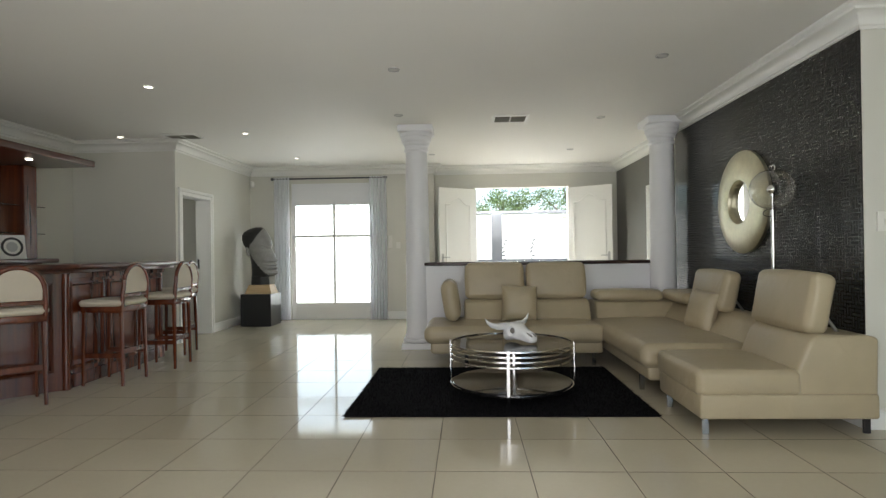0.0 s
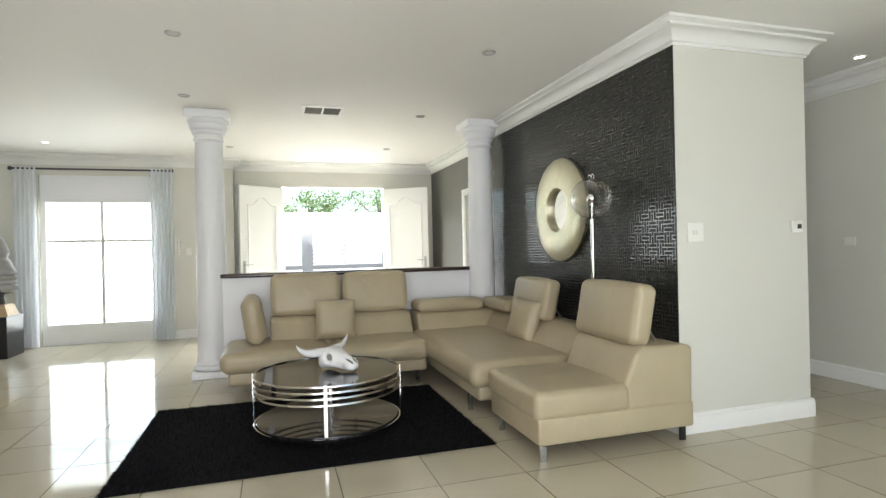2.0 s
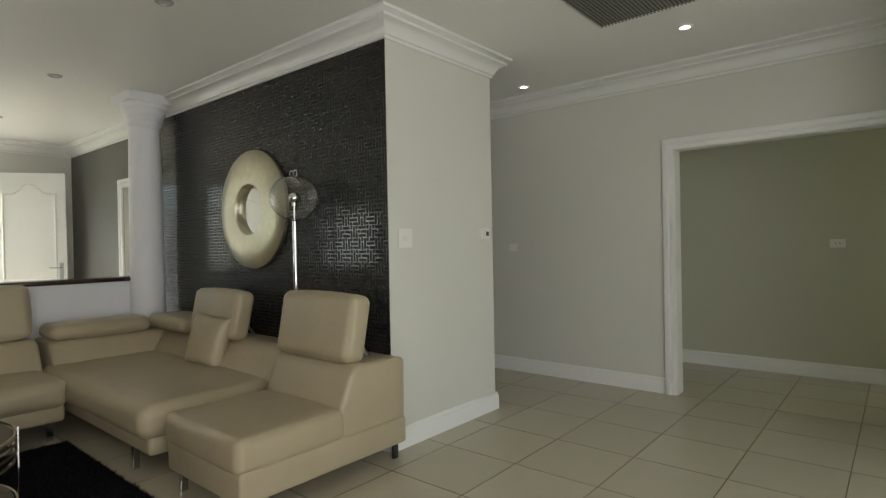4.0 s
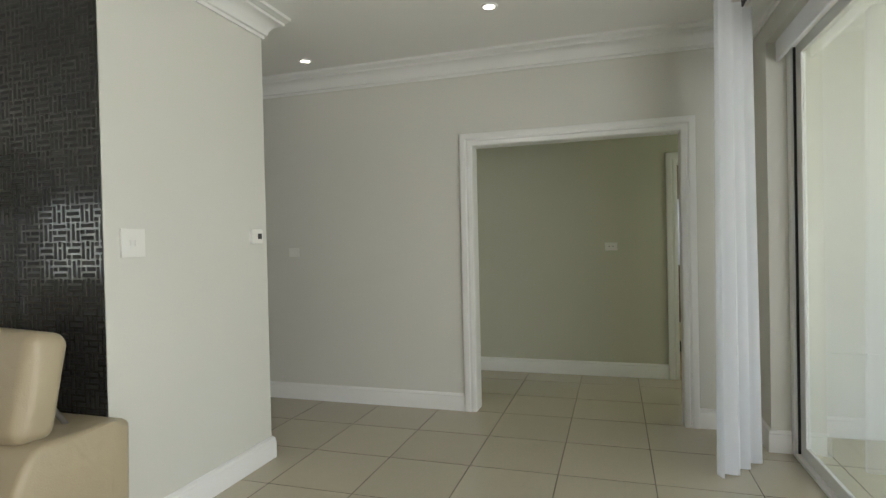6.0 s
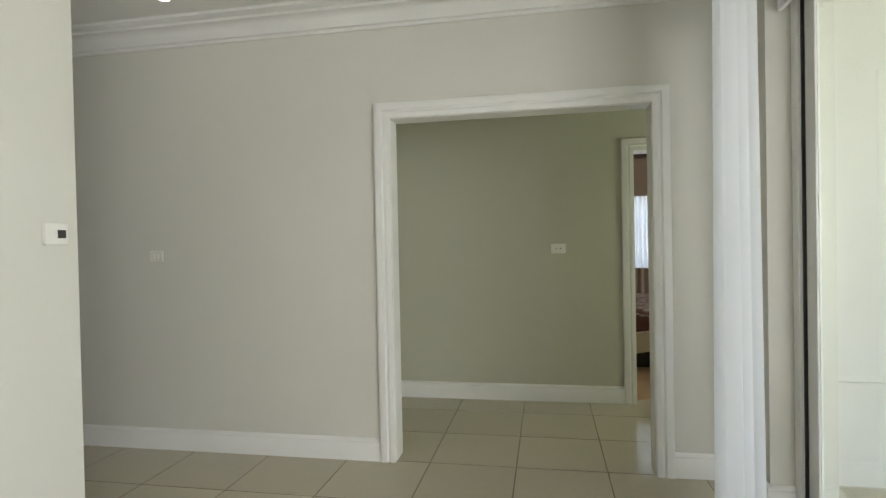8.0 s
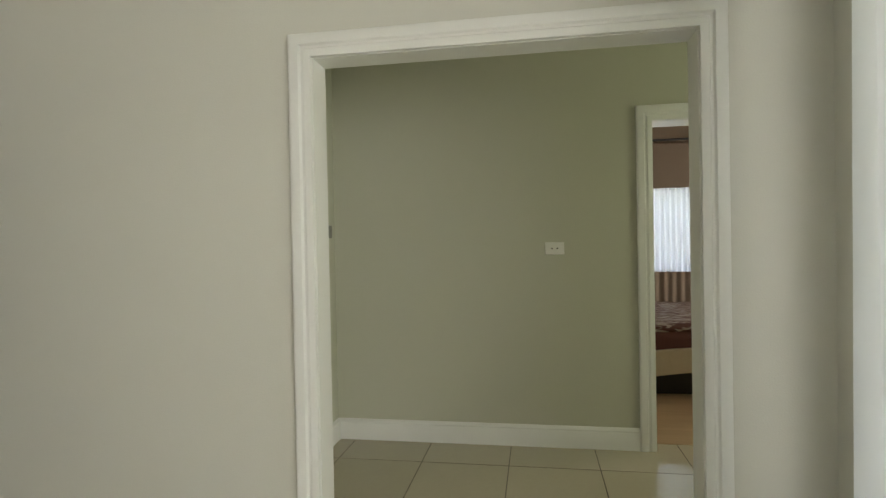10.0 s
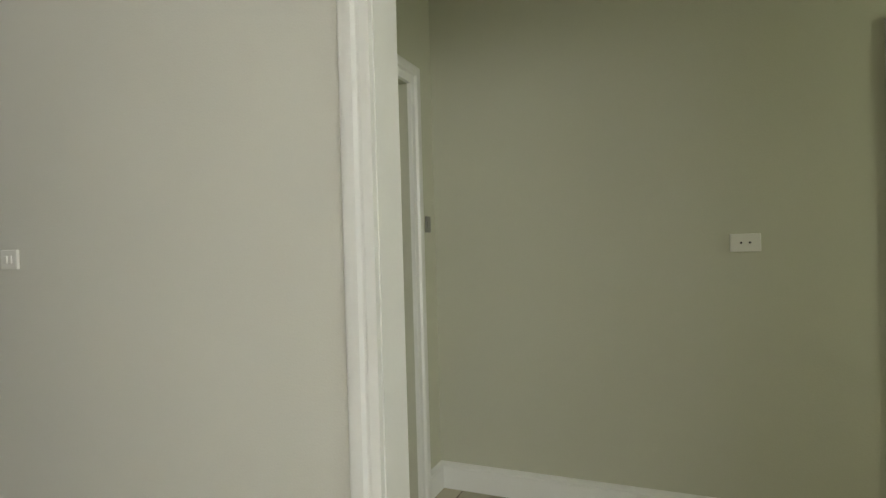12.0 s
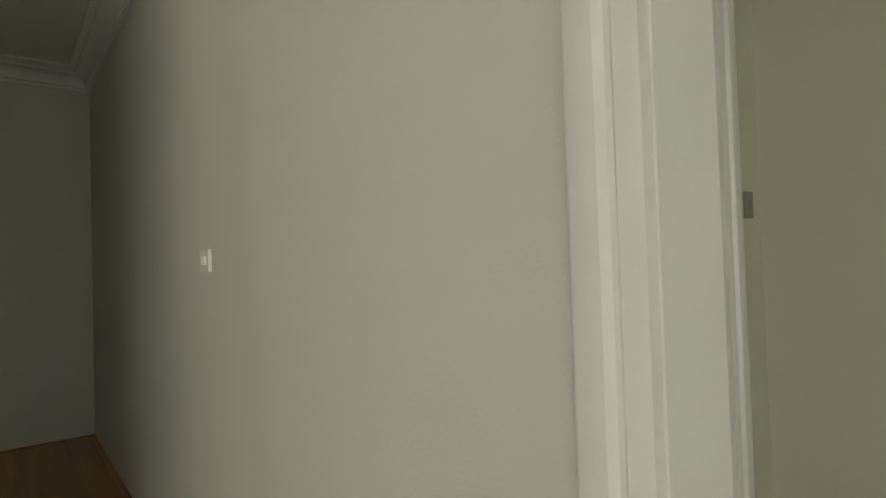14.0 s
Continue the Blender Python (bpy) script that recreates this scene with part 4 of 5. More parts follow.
pile.parent = rug
tagged(pile, "long black shag tufts", kind="stuff")

table = thing("coffee_table", pose(0.495, 1.505, 0.012), "round chrome coffee table with smoked glass top and shelf", "coffee table")
R = 0.503
for name, z, r, lab in (("tabletop", 0.378, R - 0.012, "round smoked black glass top"), ("glass_shelf", 0.065, R - 0.014, "round smoked glass shelf near the floor")):
    bm = bmesh.new()
    lathe(bm, [(0, z), (r - 0.004, z), (r, z + 0.004), (r, z + 0.009), (r - 0.003, z + 0.012), (0, z + 0.012)], 96)
    part(name, bm, M_DARKGLASS, table, lab, smooth=True)
for z, h in ((0.048, 0.018), (0.270, 0.013), (0.310, 0.013), (0.348, 0.013), (0.386, 0.012)):
    bm = bmesh.new()
    lathe(bm, [(R - 0.006, z), (R + 0.004, z), (R + 0.004, z + h), (R - 0.006, z + h), (R - 0.006, z)], 96)
    part("hoop", bm, M_CHROME, table, smooth=False)
for k in range(4):
    a = radians(-97 + 90 * k)
    bm = bmesh.new()
    box(bm, R + 0.004, R + 0.012, -0.0125, 0.0125, 0.0, 0.405, bevel=0.002)
    bmesh.ops.transform(bm, matrix=Matrix.Rotation(a, 4, "Z"), verts=bm.verts[:])
    part("leg", bm, M_CHROME, table)

# horned skull ornament
skull = thing("skull_ornament", pose(0.545, 1.50, 0.4025, 0, 0, -46) @ Matrix.Diagonal((1.06, 1.04, 1.15, 1)), "white glazed ceramic horned cattle skull on the coffee table", "ornament")
# along the head: place, half width, half height, middle height
SKULL = [(-0.088, 0.050, 0.045, 0.062), (-0.075, 0.080, 0.062, 0.070), (-0.045, 0.092, 0.066, 0.078), (-0.010, 0.098, 0.062, 0.082), (0.025, 0.092, 0.056, 0.078), (0.060, 0.066, 0.050, 0.068),
         (0.100, 0.050, 0.045, 0.056), (0.135, 0.050, 0.040, 0.046), (0.160, 0.046, 0.032, 0.040), (0.176, 0.030, 0.018, 0.034), (0.180, 0.010, 0.006, 0.032)]
bm = bmesh.new()
rings = []
for i in range(45):
    sx = -0.088 + 0.268 * i / 44
    hw, hh, cz = [float(np.interp(sx, [k[0] for k in SKULL], [k[c] for k in SKULL])) for c in (1, 2, 3)]
    ring = []
    for k in range(36):
        a = 2 * math.pi * k / 36
        c, s = math.cos(a), math.sin(a)
        y = hw * math.copysign(abs(c) ** 0.75, c)
        z = cz + hh * math.copysign(abs(s) ** 0.75, s)
        eye = math.exp(-(((sx - 0.012) / 0.024) ** 2 + ((z - 0.088) / 0.026) ** 2) ** 2) * abs(c)
        nose = math.exp(-(((sx - 0.138) / 0.032) ** 2 + ((abs(y) - 0.022) / 0.013) ** 2) ** 2) * max(0, s)
        cheek = math.exp(-((sx - 0.085) / 0.03) ** 2 - ((z - 0.04) / 0.02) ** 2) * abs(c)
        ring.append(bm.verts.new((sx, y * (1 - 0.42 * eye - 0.25 * cheek), max(0.0, z - 0.026 * nose))))
    rings.append(ring)
for a, b in zip(rings, rings[1:]):
    for k in range(36):
        bm.faces.new((a[k], a[(k + 1) % 36], b[(k + 1) % 36], b[k]))
bm.faces.new(rings[0])
bm.faces.new(rings[-1])
part("head", bm, M_CERAMIC, skull, smooth=True)
for s in (-1, 1):
    bm = bmesh.new()
    tube(bm, [(-0.055, s * 0.05, 0.115), (-0.062, s * 0.10, 0.117), (-0.072, s * 0.15, 0.118), (-0.084, s * 0.20, 0.130), (-0.092, s * 0.24, 0.155), (-0.096, s * 0.262, 0.182)],
         [0.027, 0.027, 0.024, 0.018, 0.011, 0.003], 14)
    part("horn", bm, M_CERAMIC, skull, smooth=True)
    # Solid grey lumps fill the eye and nose hollows as their shade.
    bm = bmesh.new()
    bmesh.ops.create_uvsphere(bm, u_segments=16, v_segments=10, radius=1, matrix=Matrix.Translation((0.012, s * 0.066, 0.090)) @ Matrix.Diagonal((0.023, 0.014, 0.022, 1)))
    part("eye_socket", bm, M_SOCKET, skull, "grey lump drawn for the shade in the eye socket", smooth=True)
    bm = bmesh.new()
    bmesh.ops.create_uvsphere(bm, u_segments=14, v_segments=8, radius=1, matrix=Matrix.Translation((0.138, s * 0.023, 0.066)) @ Euler((0, 0.34, 0)).to_matrix().to_4x4() @ Matrix.Diagonal((0.036, 0.015, 0.009, 1)))
    part("nostril", bm, M_SOCKET, skull, "grey lump drawn for the shade in the nose opening", smooth=True)

# ---------------------------------------------------------------- mirror and floor lamp
mirror = thing("wall_mirror", pose(2.655, 1.985, 1.573, 0, -90, 0), "large round mirror with a broad silver-gilt leaf rim on black paper", "mirror")
bm = bmesh.new()
lathe(bm, [(0.19, 0.0), (0.19, 0.045), (0.20, 0.058), (0.24, 0.064), (0.34, 0.060), (0.42, 0.048), (0.462, 0.030), (0.466, 0.018), (0.462, 0.0), (0.19, 0.0)], 96)
part("rim", bm, M_GOLD, mirror, smooth=True)
bm = bmesh.new()
lathe(bm, [(0, 0.006), (0.192, 0.006), (0.192, 0.010), (0, 0.010)], 64)
part("mirror_glass", bm, M_MIRROR, mirror, "small round mirror glass")

lamp = thing("floor_lamp", pose(2.488, 1.226, 0), "tall chrome floor lamp with a clear glass globe", "floor lamp")
bm = bmesh.new()
lathe(bm, [(0, 0), (0.13, 0), (0.135, 0.004), (0.13, 0.016), (0.03, 0.024), (0.016, 0.05), (0, 0.05)], 40)
part("base", bm, M_CHROME, lamp, smooth=True)
bm = bmesh.new()
rod(bm, (0, 0, 0.04), (0, 0, 1.447), 0.0155, 20)
part("pole", bm, M_CHROME, lamp, smooth=True)
bm = bmesh.new()
lathe(bm, [(0.02, -0.157)] + [(0.159 * math.cos(radians(a)), 0.157 * math.sin(radians(a))) for a in range(-82, 91, 4)], 64, (0, 0, 1.605))
globe = part("globe", bm, M_BULB, lamp, "clear glass globe", smooth=True)
globe.visible_shadow = False
bm = bmesh.new()
rod(bm, (0, 0, 1.43), (0, 0, 1.55), 0.006, 12)
rod(bm, (0, 0, 1.55), (0, 0, 1.585), 0.017, 16)
part("socket", bm, M_CHROME, lamp, smooth=True)
bm = bmesh.new()
bmesh.ops.create_uvsphere(bm, u_segments=20, v_segments=12, radius=0.038, matrix=Matrix.Translation((0, 0, 1.605)))
part("bulb", bm, M_MIRROR, lamp, "silvered bulb", smooth=True)
for s in (-1, 1):
    bm = bmesh.new()
    pts = [(s * 0.004, s * (0.026 + 0.02 * math.cos(radians(a))), 1.768 + 0.022 * math.sin(radians(a))) for a in range(-120, 221, 20)]
    tube(bm, pts, [0.004] * len(pts), 8)
    part("top_loop", bm, M_CHROME, lamp, smooth=True)
bm = bmesh.new()
pts = [(-0.015 - 0.045 * math.sin(radians(a)), 0.022 * math.sin(radians(a)), 1.425 + 0.028 * math.cos(radians(a))) for a in range(20, 181, 16)]
tube(bm, pts, [0.0028] * len(pts), 6)
part("cord", bm, M_DARKPL, lamp, smooth=True)

# ---------------------------------------------------------------- sculpture
bm = bmesh.new()
box(bm, -3.525, -3.025, 5.62, 6.1, 0.0, 0.52, bevel=0.006)
solid("pedestal", bm, M_BLACKBOX, "black lacquered square pedestal on the tiled floor", "pedestal")
bm = bmesh.new()
ring0 = [bm.verts.new(p) for p in ((-3.475, 5.68, 0.52), (-3.035, 5.68, 0.52), (-3.035, 6.02, 0.52), (-3.475, 6.02, 0.52))]
ring1 = [bm.verts.new(p) for p in ((-3.425, 5.72, 0.665), (-3.085, 5.72, 0.665), (-3.085, 5.98, 0.665), (-3.425, 5.98, 0.665))]
bm.faces.new(ring0)
bm.faces.new(ring1)
for k in range(4):
    bm.faces.new((ring0[k], ring0[(k + 1) % 4], ring1[(k + 1) % 4], ring1[k]))
solid("plinth_block", bm, M_PINE, "pale wooden tapered plinth under the head sculpture", "plinth")

bm = bmesh.new()
# upright slices through the head: height, back edge, front edge, half thickness, start of the pale face
HEAD_SLICES = [(0.0, -0.17, 0.16, 0.11, 0.6), (0.13, -0.165, 0.15, 0.11, 0.6), (0.155, -0.16, 0.27, 0.105, 0.19), (0.19, -0.16, 0.325, 0.11, 0.14), (0.225, -0.16, 0.318, 0.115, 0.10),
        (0.25, -0.16, 0.285, 0.12, 0.075), (0.28, -0.16, 0.315, 0.122, 0.05), (0.31, -0.16, 0.292, 0.125, 0.025), (0.335, -0.16, 0.315, 0.127, 0.0), (0.37, -0.165, 0.272, 0.13, -0.035),
        (0.395, -0.17, 0.315, 0.132, -0.055), (0.42, -0.175, 0.31, 0.135, -0.08), (0.50, -0.185, 0.262, 0.14, -0.13), (0.56, -0.215, 0.232, 0.145, -0.16), (0.60, -0.25, 0.198, 0.147, -0.16),
        (0.66, -0.30, 0.225, 0.15, -0.13), (0.74, -0.33, 0.205, 0.148, -0.06), (0.82, -0.335, 0.165, 0.14, 0.0), (0.88, -0.30, 0.13, 0.12, 0.04), (0.93, -0.21, 0.09, 0.08, 0.06), (0.96, -0.10, 0.02, 0.03, 0.2)]
heights = sorted(set([k[0] for k in HEAD_SLICES] + [0.96 * i / 72 for i in range(73)]))
slices = [(z, *[float(np.interp(z, [k[0] for k in HEAD_SLICES], [k[c] for k in HEAD_SLICES])) for c in range(1, 5)]) for z in heights]
rings = []
N = 64
for z, xb, xf, ht, cut in slices:
    ring = []
    cx, rx = (xb + xf) / 2, (xf - xb) / 2
    for k in range(N):
        a = 2 * math.pi * k / N
        c, s = math.cos(a), math.sin(a)
        ring.append(bm.verts.new((cx + rx * math.copysign(abs(c) ** (0.9 if c < 0 else 1.0), c), ht * math.copysign(abs(s) ** (0.85 if c < 0 else 0.85 + 0.35 * c), s), z)))
    rings.append((ring, cut))
for (a, ca), (b, cb) in zip(rings, rings[1:]):
    for k in range(N):
        f = bm.faces.new((a[k], a[(k + 1) % N], b[(k + 1) % N], b[k]))
        f.material_index = 1 if f.calc_center_median().x > (ca + cb) / 2 else 0
bm.faces.new(rings[0][0])
bm.faces.new(rings[-1][0])
for s in (-1, 1):
    n0 = len(bm.faces)
    bmesh.ops.create_uvsphere(bm, u_segments=12, v_segments=8, radius=1, matrix=Matrix.Translation((-0.175, s * 0.125, 0.55)) @ Euler((0, -0.3, 0)).to_matrix().to_4x4() @ Matrix.Diagonal((0.035, 0.024, 0.085, 1)))
    for ex, ey, ez, sx, sy, sz, tilt in ((0.125, 0.088, 0.595, 0.05, 0.022, 0.016, 0.25), (0.13, 0.090, 0.648, 0.07, 0.026, 0.013, 0.2), (0.20, 0.062, 0.40, 0.035, 0.022, 0.022, 0.2)):
        bmesh.ops.create_uvsphere(bm, u_segments=12, v_segments=8, radius=1, matrix=Matrix.Translation((ex, s * ey, ez)) @ Euler((0, tilt, -s * 0.75)).to_matrix().to_4x4() @ Matrix.Diagonal((sx, sy, sz, 1)))
    bm.faces.ensure_lookup_table()
    for f in bm.faces[n0:]:
        f.material_index = 1
bmesh.ops.transform(bm, matrix=pose(-3.27, 5.85, 0.664, 0, 0, -6) @ Matrix.Diagonal((0.93, 0.93, 0.985, 1)), verts=bm.verts[:])
solid("head_sculpture", bm, [M_BRONZE, M_SILVER], "large stylised head sculpture with pewter face and black cap", "sculpture", smooth=True)

# ---------------------------------------------------------------- bar
def outline_block(bm, plan, z0, z1, bevel=0.0):
    f0 = [bm.verts.new((x, y, z0)) for x, y in plan]
    f1 = [bm.verts.new((x, y, z1)) for x, y in plan]
    bm.faces.new(f0[::-1])
    bm.faces.new(f1)
    k = len(plan)
    for i in range(k):
        bm.faces.new((f0[i], f0[(i + 1) % k], f1[(i + 1) % k], f1[i]))
    if bevel:
        vs = set(f0 + f1)
        bmesh.ops.bevel(bm, geom=[e for e in bm.edges if e.verts[0] in vs and e.verts[1] in vs], offset=bevel, segments=3, affect="EDGES", profile=0.5)


bar = thing("bar_counter", pose(0, 0, 0), "polished mahogany bar counter with panelled front and moulded top", "bar counter")
bm = bmesh.new()
outline_block(bm, [(-3.39, 3.12), (-3.95, 3.12), (-3.95, 1.8), (-4.69, 1.06), (-4.31, 0.64), (-3.39, 1.56)], 0.0, 1.02)
part("body", bm, M_MAHOGANY, bar)
bm = bmesh.new()
outline_block(bm, [(-3.19, 3.2), (-3.99, 3.2), (-3.99, 1.84), (-4.77, 1.06), (-4.17, 0.36), (-3.19, 1.48)], 1.055, 1.10, 0.012)
outline_block(bm, [(-3.27, 3.16), (-3.97, 3.16), (-3.97, 1.82), (-4.73, 1.06), (-4.23, 0.48), (-3.27, 1.52)], 1.02, 1.055, 0.008)
part("countertop", bm, M_MAHOGANY_H, bar, "thick moulded mahogany top", smooth=True)
for y0, y1 in ((1.62, 2.08), (2.14, 2.60), (2.66, 3.08)):
    bm = bmesh.new()
    sweep(bm, [(-3.39, y0, 0.16), (-3.39, y1, 0.16), (-3.39, y1, 0.94), (-3.39, y0, 0.94)], (1, 0, 0), [(0, 0), (0, 0.016), (0.02, 0.020), (0.035, 0.008), (0.035, 0)], 1, closed=True)
    part("panel_moulding", bm, M_MAHOGANY, bar)
for z0, z1, o in ((0.0, 0.12, 0.018), (0.97, 1.018, 0.02)):
    bm = bmesh.new()
    box(bm, -3.39, -3.39 + o, 1.57, 3.12, z0, z1, bevel=0.004)
    part("rail_moulding", bm, M_MAHOGANY, bar)
bm = bmesh.new()
rod(bm, (-3.375, 1.565, 0.0), (-3.375, 1.565, 1.018), 0.032, 16)
part("corner_post", bm, M_MAHOGANY, bar, smooth=True)
u = Vector((-0.92, -0.92, 0)).normalized()
nrm = Vector((1, -1, 0)).normalized()
p0 = Vector((-3.39, 1.56, 0))
bm = bmesh.new()
for s0, s1 in ((0.08, 0.60), (0.68, 1.22)):
    c = [p0 + u * s0 + Vector((0, 0, 0.16)), p0 + u * s1 + Vector((0, 0, 0.16)), p0 + u * s1 + Vector((0, 0, 0.94)), p0 + u * s0 + Vector((0, 0, 0.94))]
    sweep(bm, c, nrm, [(0, 0), (0, 0.016), (0.02, 0.020), (0.035, 0.008), (0.035, 0)], -1, closed=True)
part("panel_moulding", bm, M_MAHOGANY, bar)

cab = thing("bar_cabinet", pose(0, 0, 0), "tall mahogany back-bar cabinet with glass shelves against the wall", "cabinet")
bm = bmesh.new()
box(bm, -5.09, -4.55, -0.02, 2.78, 0.0, 1.10, bevel=0.006)
part("base", bm, M_MAHOGANY, cab)
bm = bmesh.new()
box(bm, -5.095, -4.43, -0.07, 2.88, 1.10, 1.15, bevel=0.014, segs=3)
part("worktop", bm, M_MAHOGANY_H, cab, smooth=True)
for y0, y1 in ((2.58, 2.76), (1.73, 1.91), (0.88, 1.06)):
    bm = bmesh.new()
    box(bm, -4.95, -4.59, y0, y1, 1.15, 2.16, bevel=0.008)
    part("post", bm, M_MAHOGANY, cab)
part("back_panel", boxes((-5.09, -5.06, -0.02, 2.76, 1.15, 2.16)), M_MAHOGANY, cab)
part("back_mirror", boxes((-5.058, -5.052, 0.08, 2.56, 1.2, 2.1)), M_MIRROR, cab, "bar mirror")
for z in (1.42, 1.72):
    for y0, y1 in ((1.91, 2.58), (1.06, 1.73), (2.76, 2.92)):
        part("glass_shelf", boxes((-5.05, -4.63, y0, y1, z, z + 0.008)), M_GLASS, cab)

hood = thing("bar_canopy", pose(0, 0, 0), "mahogany canopy board fixed over the back bar with small downlights", "canopy")
bm = bmesh.new()
box(bm, -5.09, -4.02, -0.42, 2.9, 2.165, 2.235, bevel=0.012, segs=3)
part("board", bm, M_MAHOGANY_H, hood, smooth=True)
for y in (2.30, 1.18):
    bm = bmesh.new()
    lathe(bm, [(0.0, -0.004), (0.03, -0.004), (0.03, 0.0), (0, 0)], 20, (-4.30, y, 2.163))
    part("lamp", bm, M_LAMP_ON, hood, "lit canopy downlight")

frame_thing = thing("picture_frame", pose(-4.55, 2.38, 1.15, 0, 0, -25), "white framed picture with a black ring on the bar", "picture")
lean = pose(0, 0, 0, 0, -10, 0)
bm = bmesh.new()
box(bm, -0.012, 0.012, -0.125, 0.125, 0.0, 0.25, bevel=0.004)
bmesh.ops.transform(bm, matrix=lean, verts=bm.verts[:])
part("frame", bm, M_PLASTIC, frame_thing)
bm = bmesh.new()
lathe(bm, [(0.078, 0), (0.078, 0.005), (0.10, 0.005), (0.10, 0), (0.078, 0)], 32)
bmesh.ops.transform(bm, matrix=lean @ pose(0.0125, 0, 0.125, 0, 90, 0), verts=bm.verts[:])
part("ring", bm, M_DARKPL, frame_thing)
bm = bmesh.new()
lathe(bm, [(0, 0.002), (0.05, 0.004), (0.052, 0)], 24)
bmesh.ops.transform(bm, matrix=lean @ pose(0.0125, 0, 0.125, 0, 90, 0), verts=bm.verts[:])
part("centre_disc", bm, M_STEEL, frame_thing)


def bar_stool(m):
    """A stool that faces -x: seat height 0.74."""
    root = thing("bar_stool", m, "mahogany bar stool with cream padded seat and arched padded back", "bar stool", "bar stools")
    for x in (-0.17, 0.17):
        for y in (-0.17, 0.17):
            bm = bmesh.new()
            tube(bm, [(x * 1.08, y * 1.06, 0.0), (x * 1.04, y * 1.03, 0.35), (x, y, 0.70)], [0.014, 0.018, 0.021], 8)
            part("leg", bm, M_MAHOGANY, root, smooth=True)
    for a, b, z in (((-0.17, -0.17), (-0.17, 0.17), 0.24), ((0.17, -0.17), (0.17, 0.17), 0.30), ((-0.17, -0.17), (0.17, -0.17), 0.27), ((-0.17, 0.17), (0.17, 0.17), 0.27)):
        bm = bmesh.new()
        ax = 0 if a[1] == b[1] else 1
        w = 0.011
        box(bm, min(a[0], b[0]) - (0 if ax == 0 else w), max(a[0], b[0]) + (0 if ax == 0 else w), min(a[1], b[1]) - (w if ax == 0 else 0), max(a[1], b[1]) + (w if ax == 0 else 0), z - 0.022, z + 0.022, bevel=0.004)
        part("stretcher", bm, M_MAHOGANY, root)
    bm = bmesh.new()
    box(bm, -0.195, 0.195, -0.195, 0.195, 0.655, 0.715, bevel=0.012)
    part("seat_rail", bm, M_MAHOGANY, root, smooth=True)
    bm = bmesh.new()
    pad(bm, 0.41, 0.41, 0.06, 0.028, 0.012, pose(-0.005, 0, 0.742))
    part("seat", bm, M_SEAT, root, "cream padded seat", smooth=True)
    bm = bmesh.new()
    arch = [(0.185, -0.18, 0.70), (0.192, -0.182, 0.82)] + [(0.20 + 0.0 * k, -0.178 * math.cos(radians(15 * k)), 0.90 + 0.185 * math.sin(radians(15 * k))) for k in range(13)] + [(0.192, 0.182, 0.82), (0.185, 0.18, 0.70)]
    tube(bm, arch, [0.019] * len(arch), 10)
    part("back_frame", bm, M_MAHOGANY, root, smooth=True)
    bm = bmesh.new()
    box(bm, 0.18, 0.205, -0.175, 0.175, 0.79, 0.825, bevel=0.006)
    part("back_rail", bm, M_MAHOGANY, root)
    bm = bmesh.new()
    plan = [(-0.160, 0.826), (0.160, 0.826)] + [(0.160 * math.cos(radians(12 * k)), 0.905 + 0.165 * math.sin(radians(12 * k))) for k in range(16)]
    prism(bm, plan, 0.180, 0.212, 0.010, 2, axis="x")
    part("back_pad", bm, M_SEAT, root, "cream padded back", smooth=True)
    return root


stool = bar_stool(pose(-3.14, 1.88, 0))
copy_thing(stool, pose(-3.07, 2.60, 0, 0, 0, 4))
copy_thing(stool, pose(-3.36, 3.33, 0, 0, 0, 6))
copy_thing(stool, pose(-3.45, 1.09, 0, 0, 0, -42))

# ---------------------------------------------------------------- switches and small fittings
def plate(name, m, w, h, label, category, rockers=1, dark=False, dots=False):
    root = thing(name, m, label, category)
    bm = bmesh.new()
    box(bm, -w / 2, w / 2, -0.011, 0.0, -h / 2, h / 2, bevel=0.003)
    part("plate", bm, M_GREYPL if dark else M_PLASTIC, root)
    for k in range(rockers):
        bm = bmesh.new()
        cx = (k - (rockers - 1) / 2) * 0.026
        box(bm, cx - 0.009, cx + 0.009, -0.0165, -0.011, -0.014, 0.014, bevel=0.0015)
        part("rocker", bm, M_PLASTIC if not dark else M_GREYPL, root)
    if dots:
        for k in (-1, 1):
            bm = bmesh.new()
            rod(bm, (k * 0.016, -0.0185, 0), (k * 0.016, -0.0100, 0), 0.0045, 12)
            part("key_dot", bm, M_DARKPL, root, "small dark round button")
    return root


plate("light_switch", pose(2.80, 0.504, 1.315), 0.125, 0.125, "square white light switch plate on the end wall", "light switch", 2)
thermo = thing("thermostat", pose(3.66, 0.504, 1.347), "small white thermostat with a dark display", "thermostat")
bm = bmesh.new()
box(bm, -0.05, 0.05, -0.022, 0.0, -0.042, 0.042, bevel=0.004)
part("case", bm, M_PLASTIC, thermo)
part("display", boxes((0.0, 0.036, -0.024, -0.0225, -0.016, 0.016)), M_DARKPL, thermo, "dark display")
plate("light_switch", pose(4.949, 1.06, 1.23, 0, 0, -90), 0.095, 0.072, "white light switch plate on the doorway wall", "light switch", 2)
plate("light_switch", pose(6.284, -1.475, 1.215, 0, 0, -90), 0.115, 0.075, "white switch plate with two dark buttons on the hall wall", "light switch", 0, dots=True)
plate("door_chime", pose(6.185, -0.071, 1.345), 0.048, 0.08, "small grey sensor plate on the hall wall", "sensor", 1, True)
plate("light_switch", pose(-1.06, 6.499, 1.29), 0.07, 0.11, "white switch plate by the glazed door", "light switch", 1)
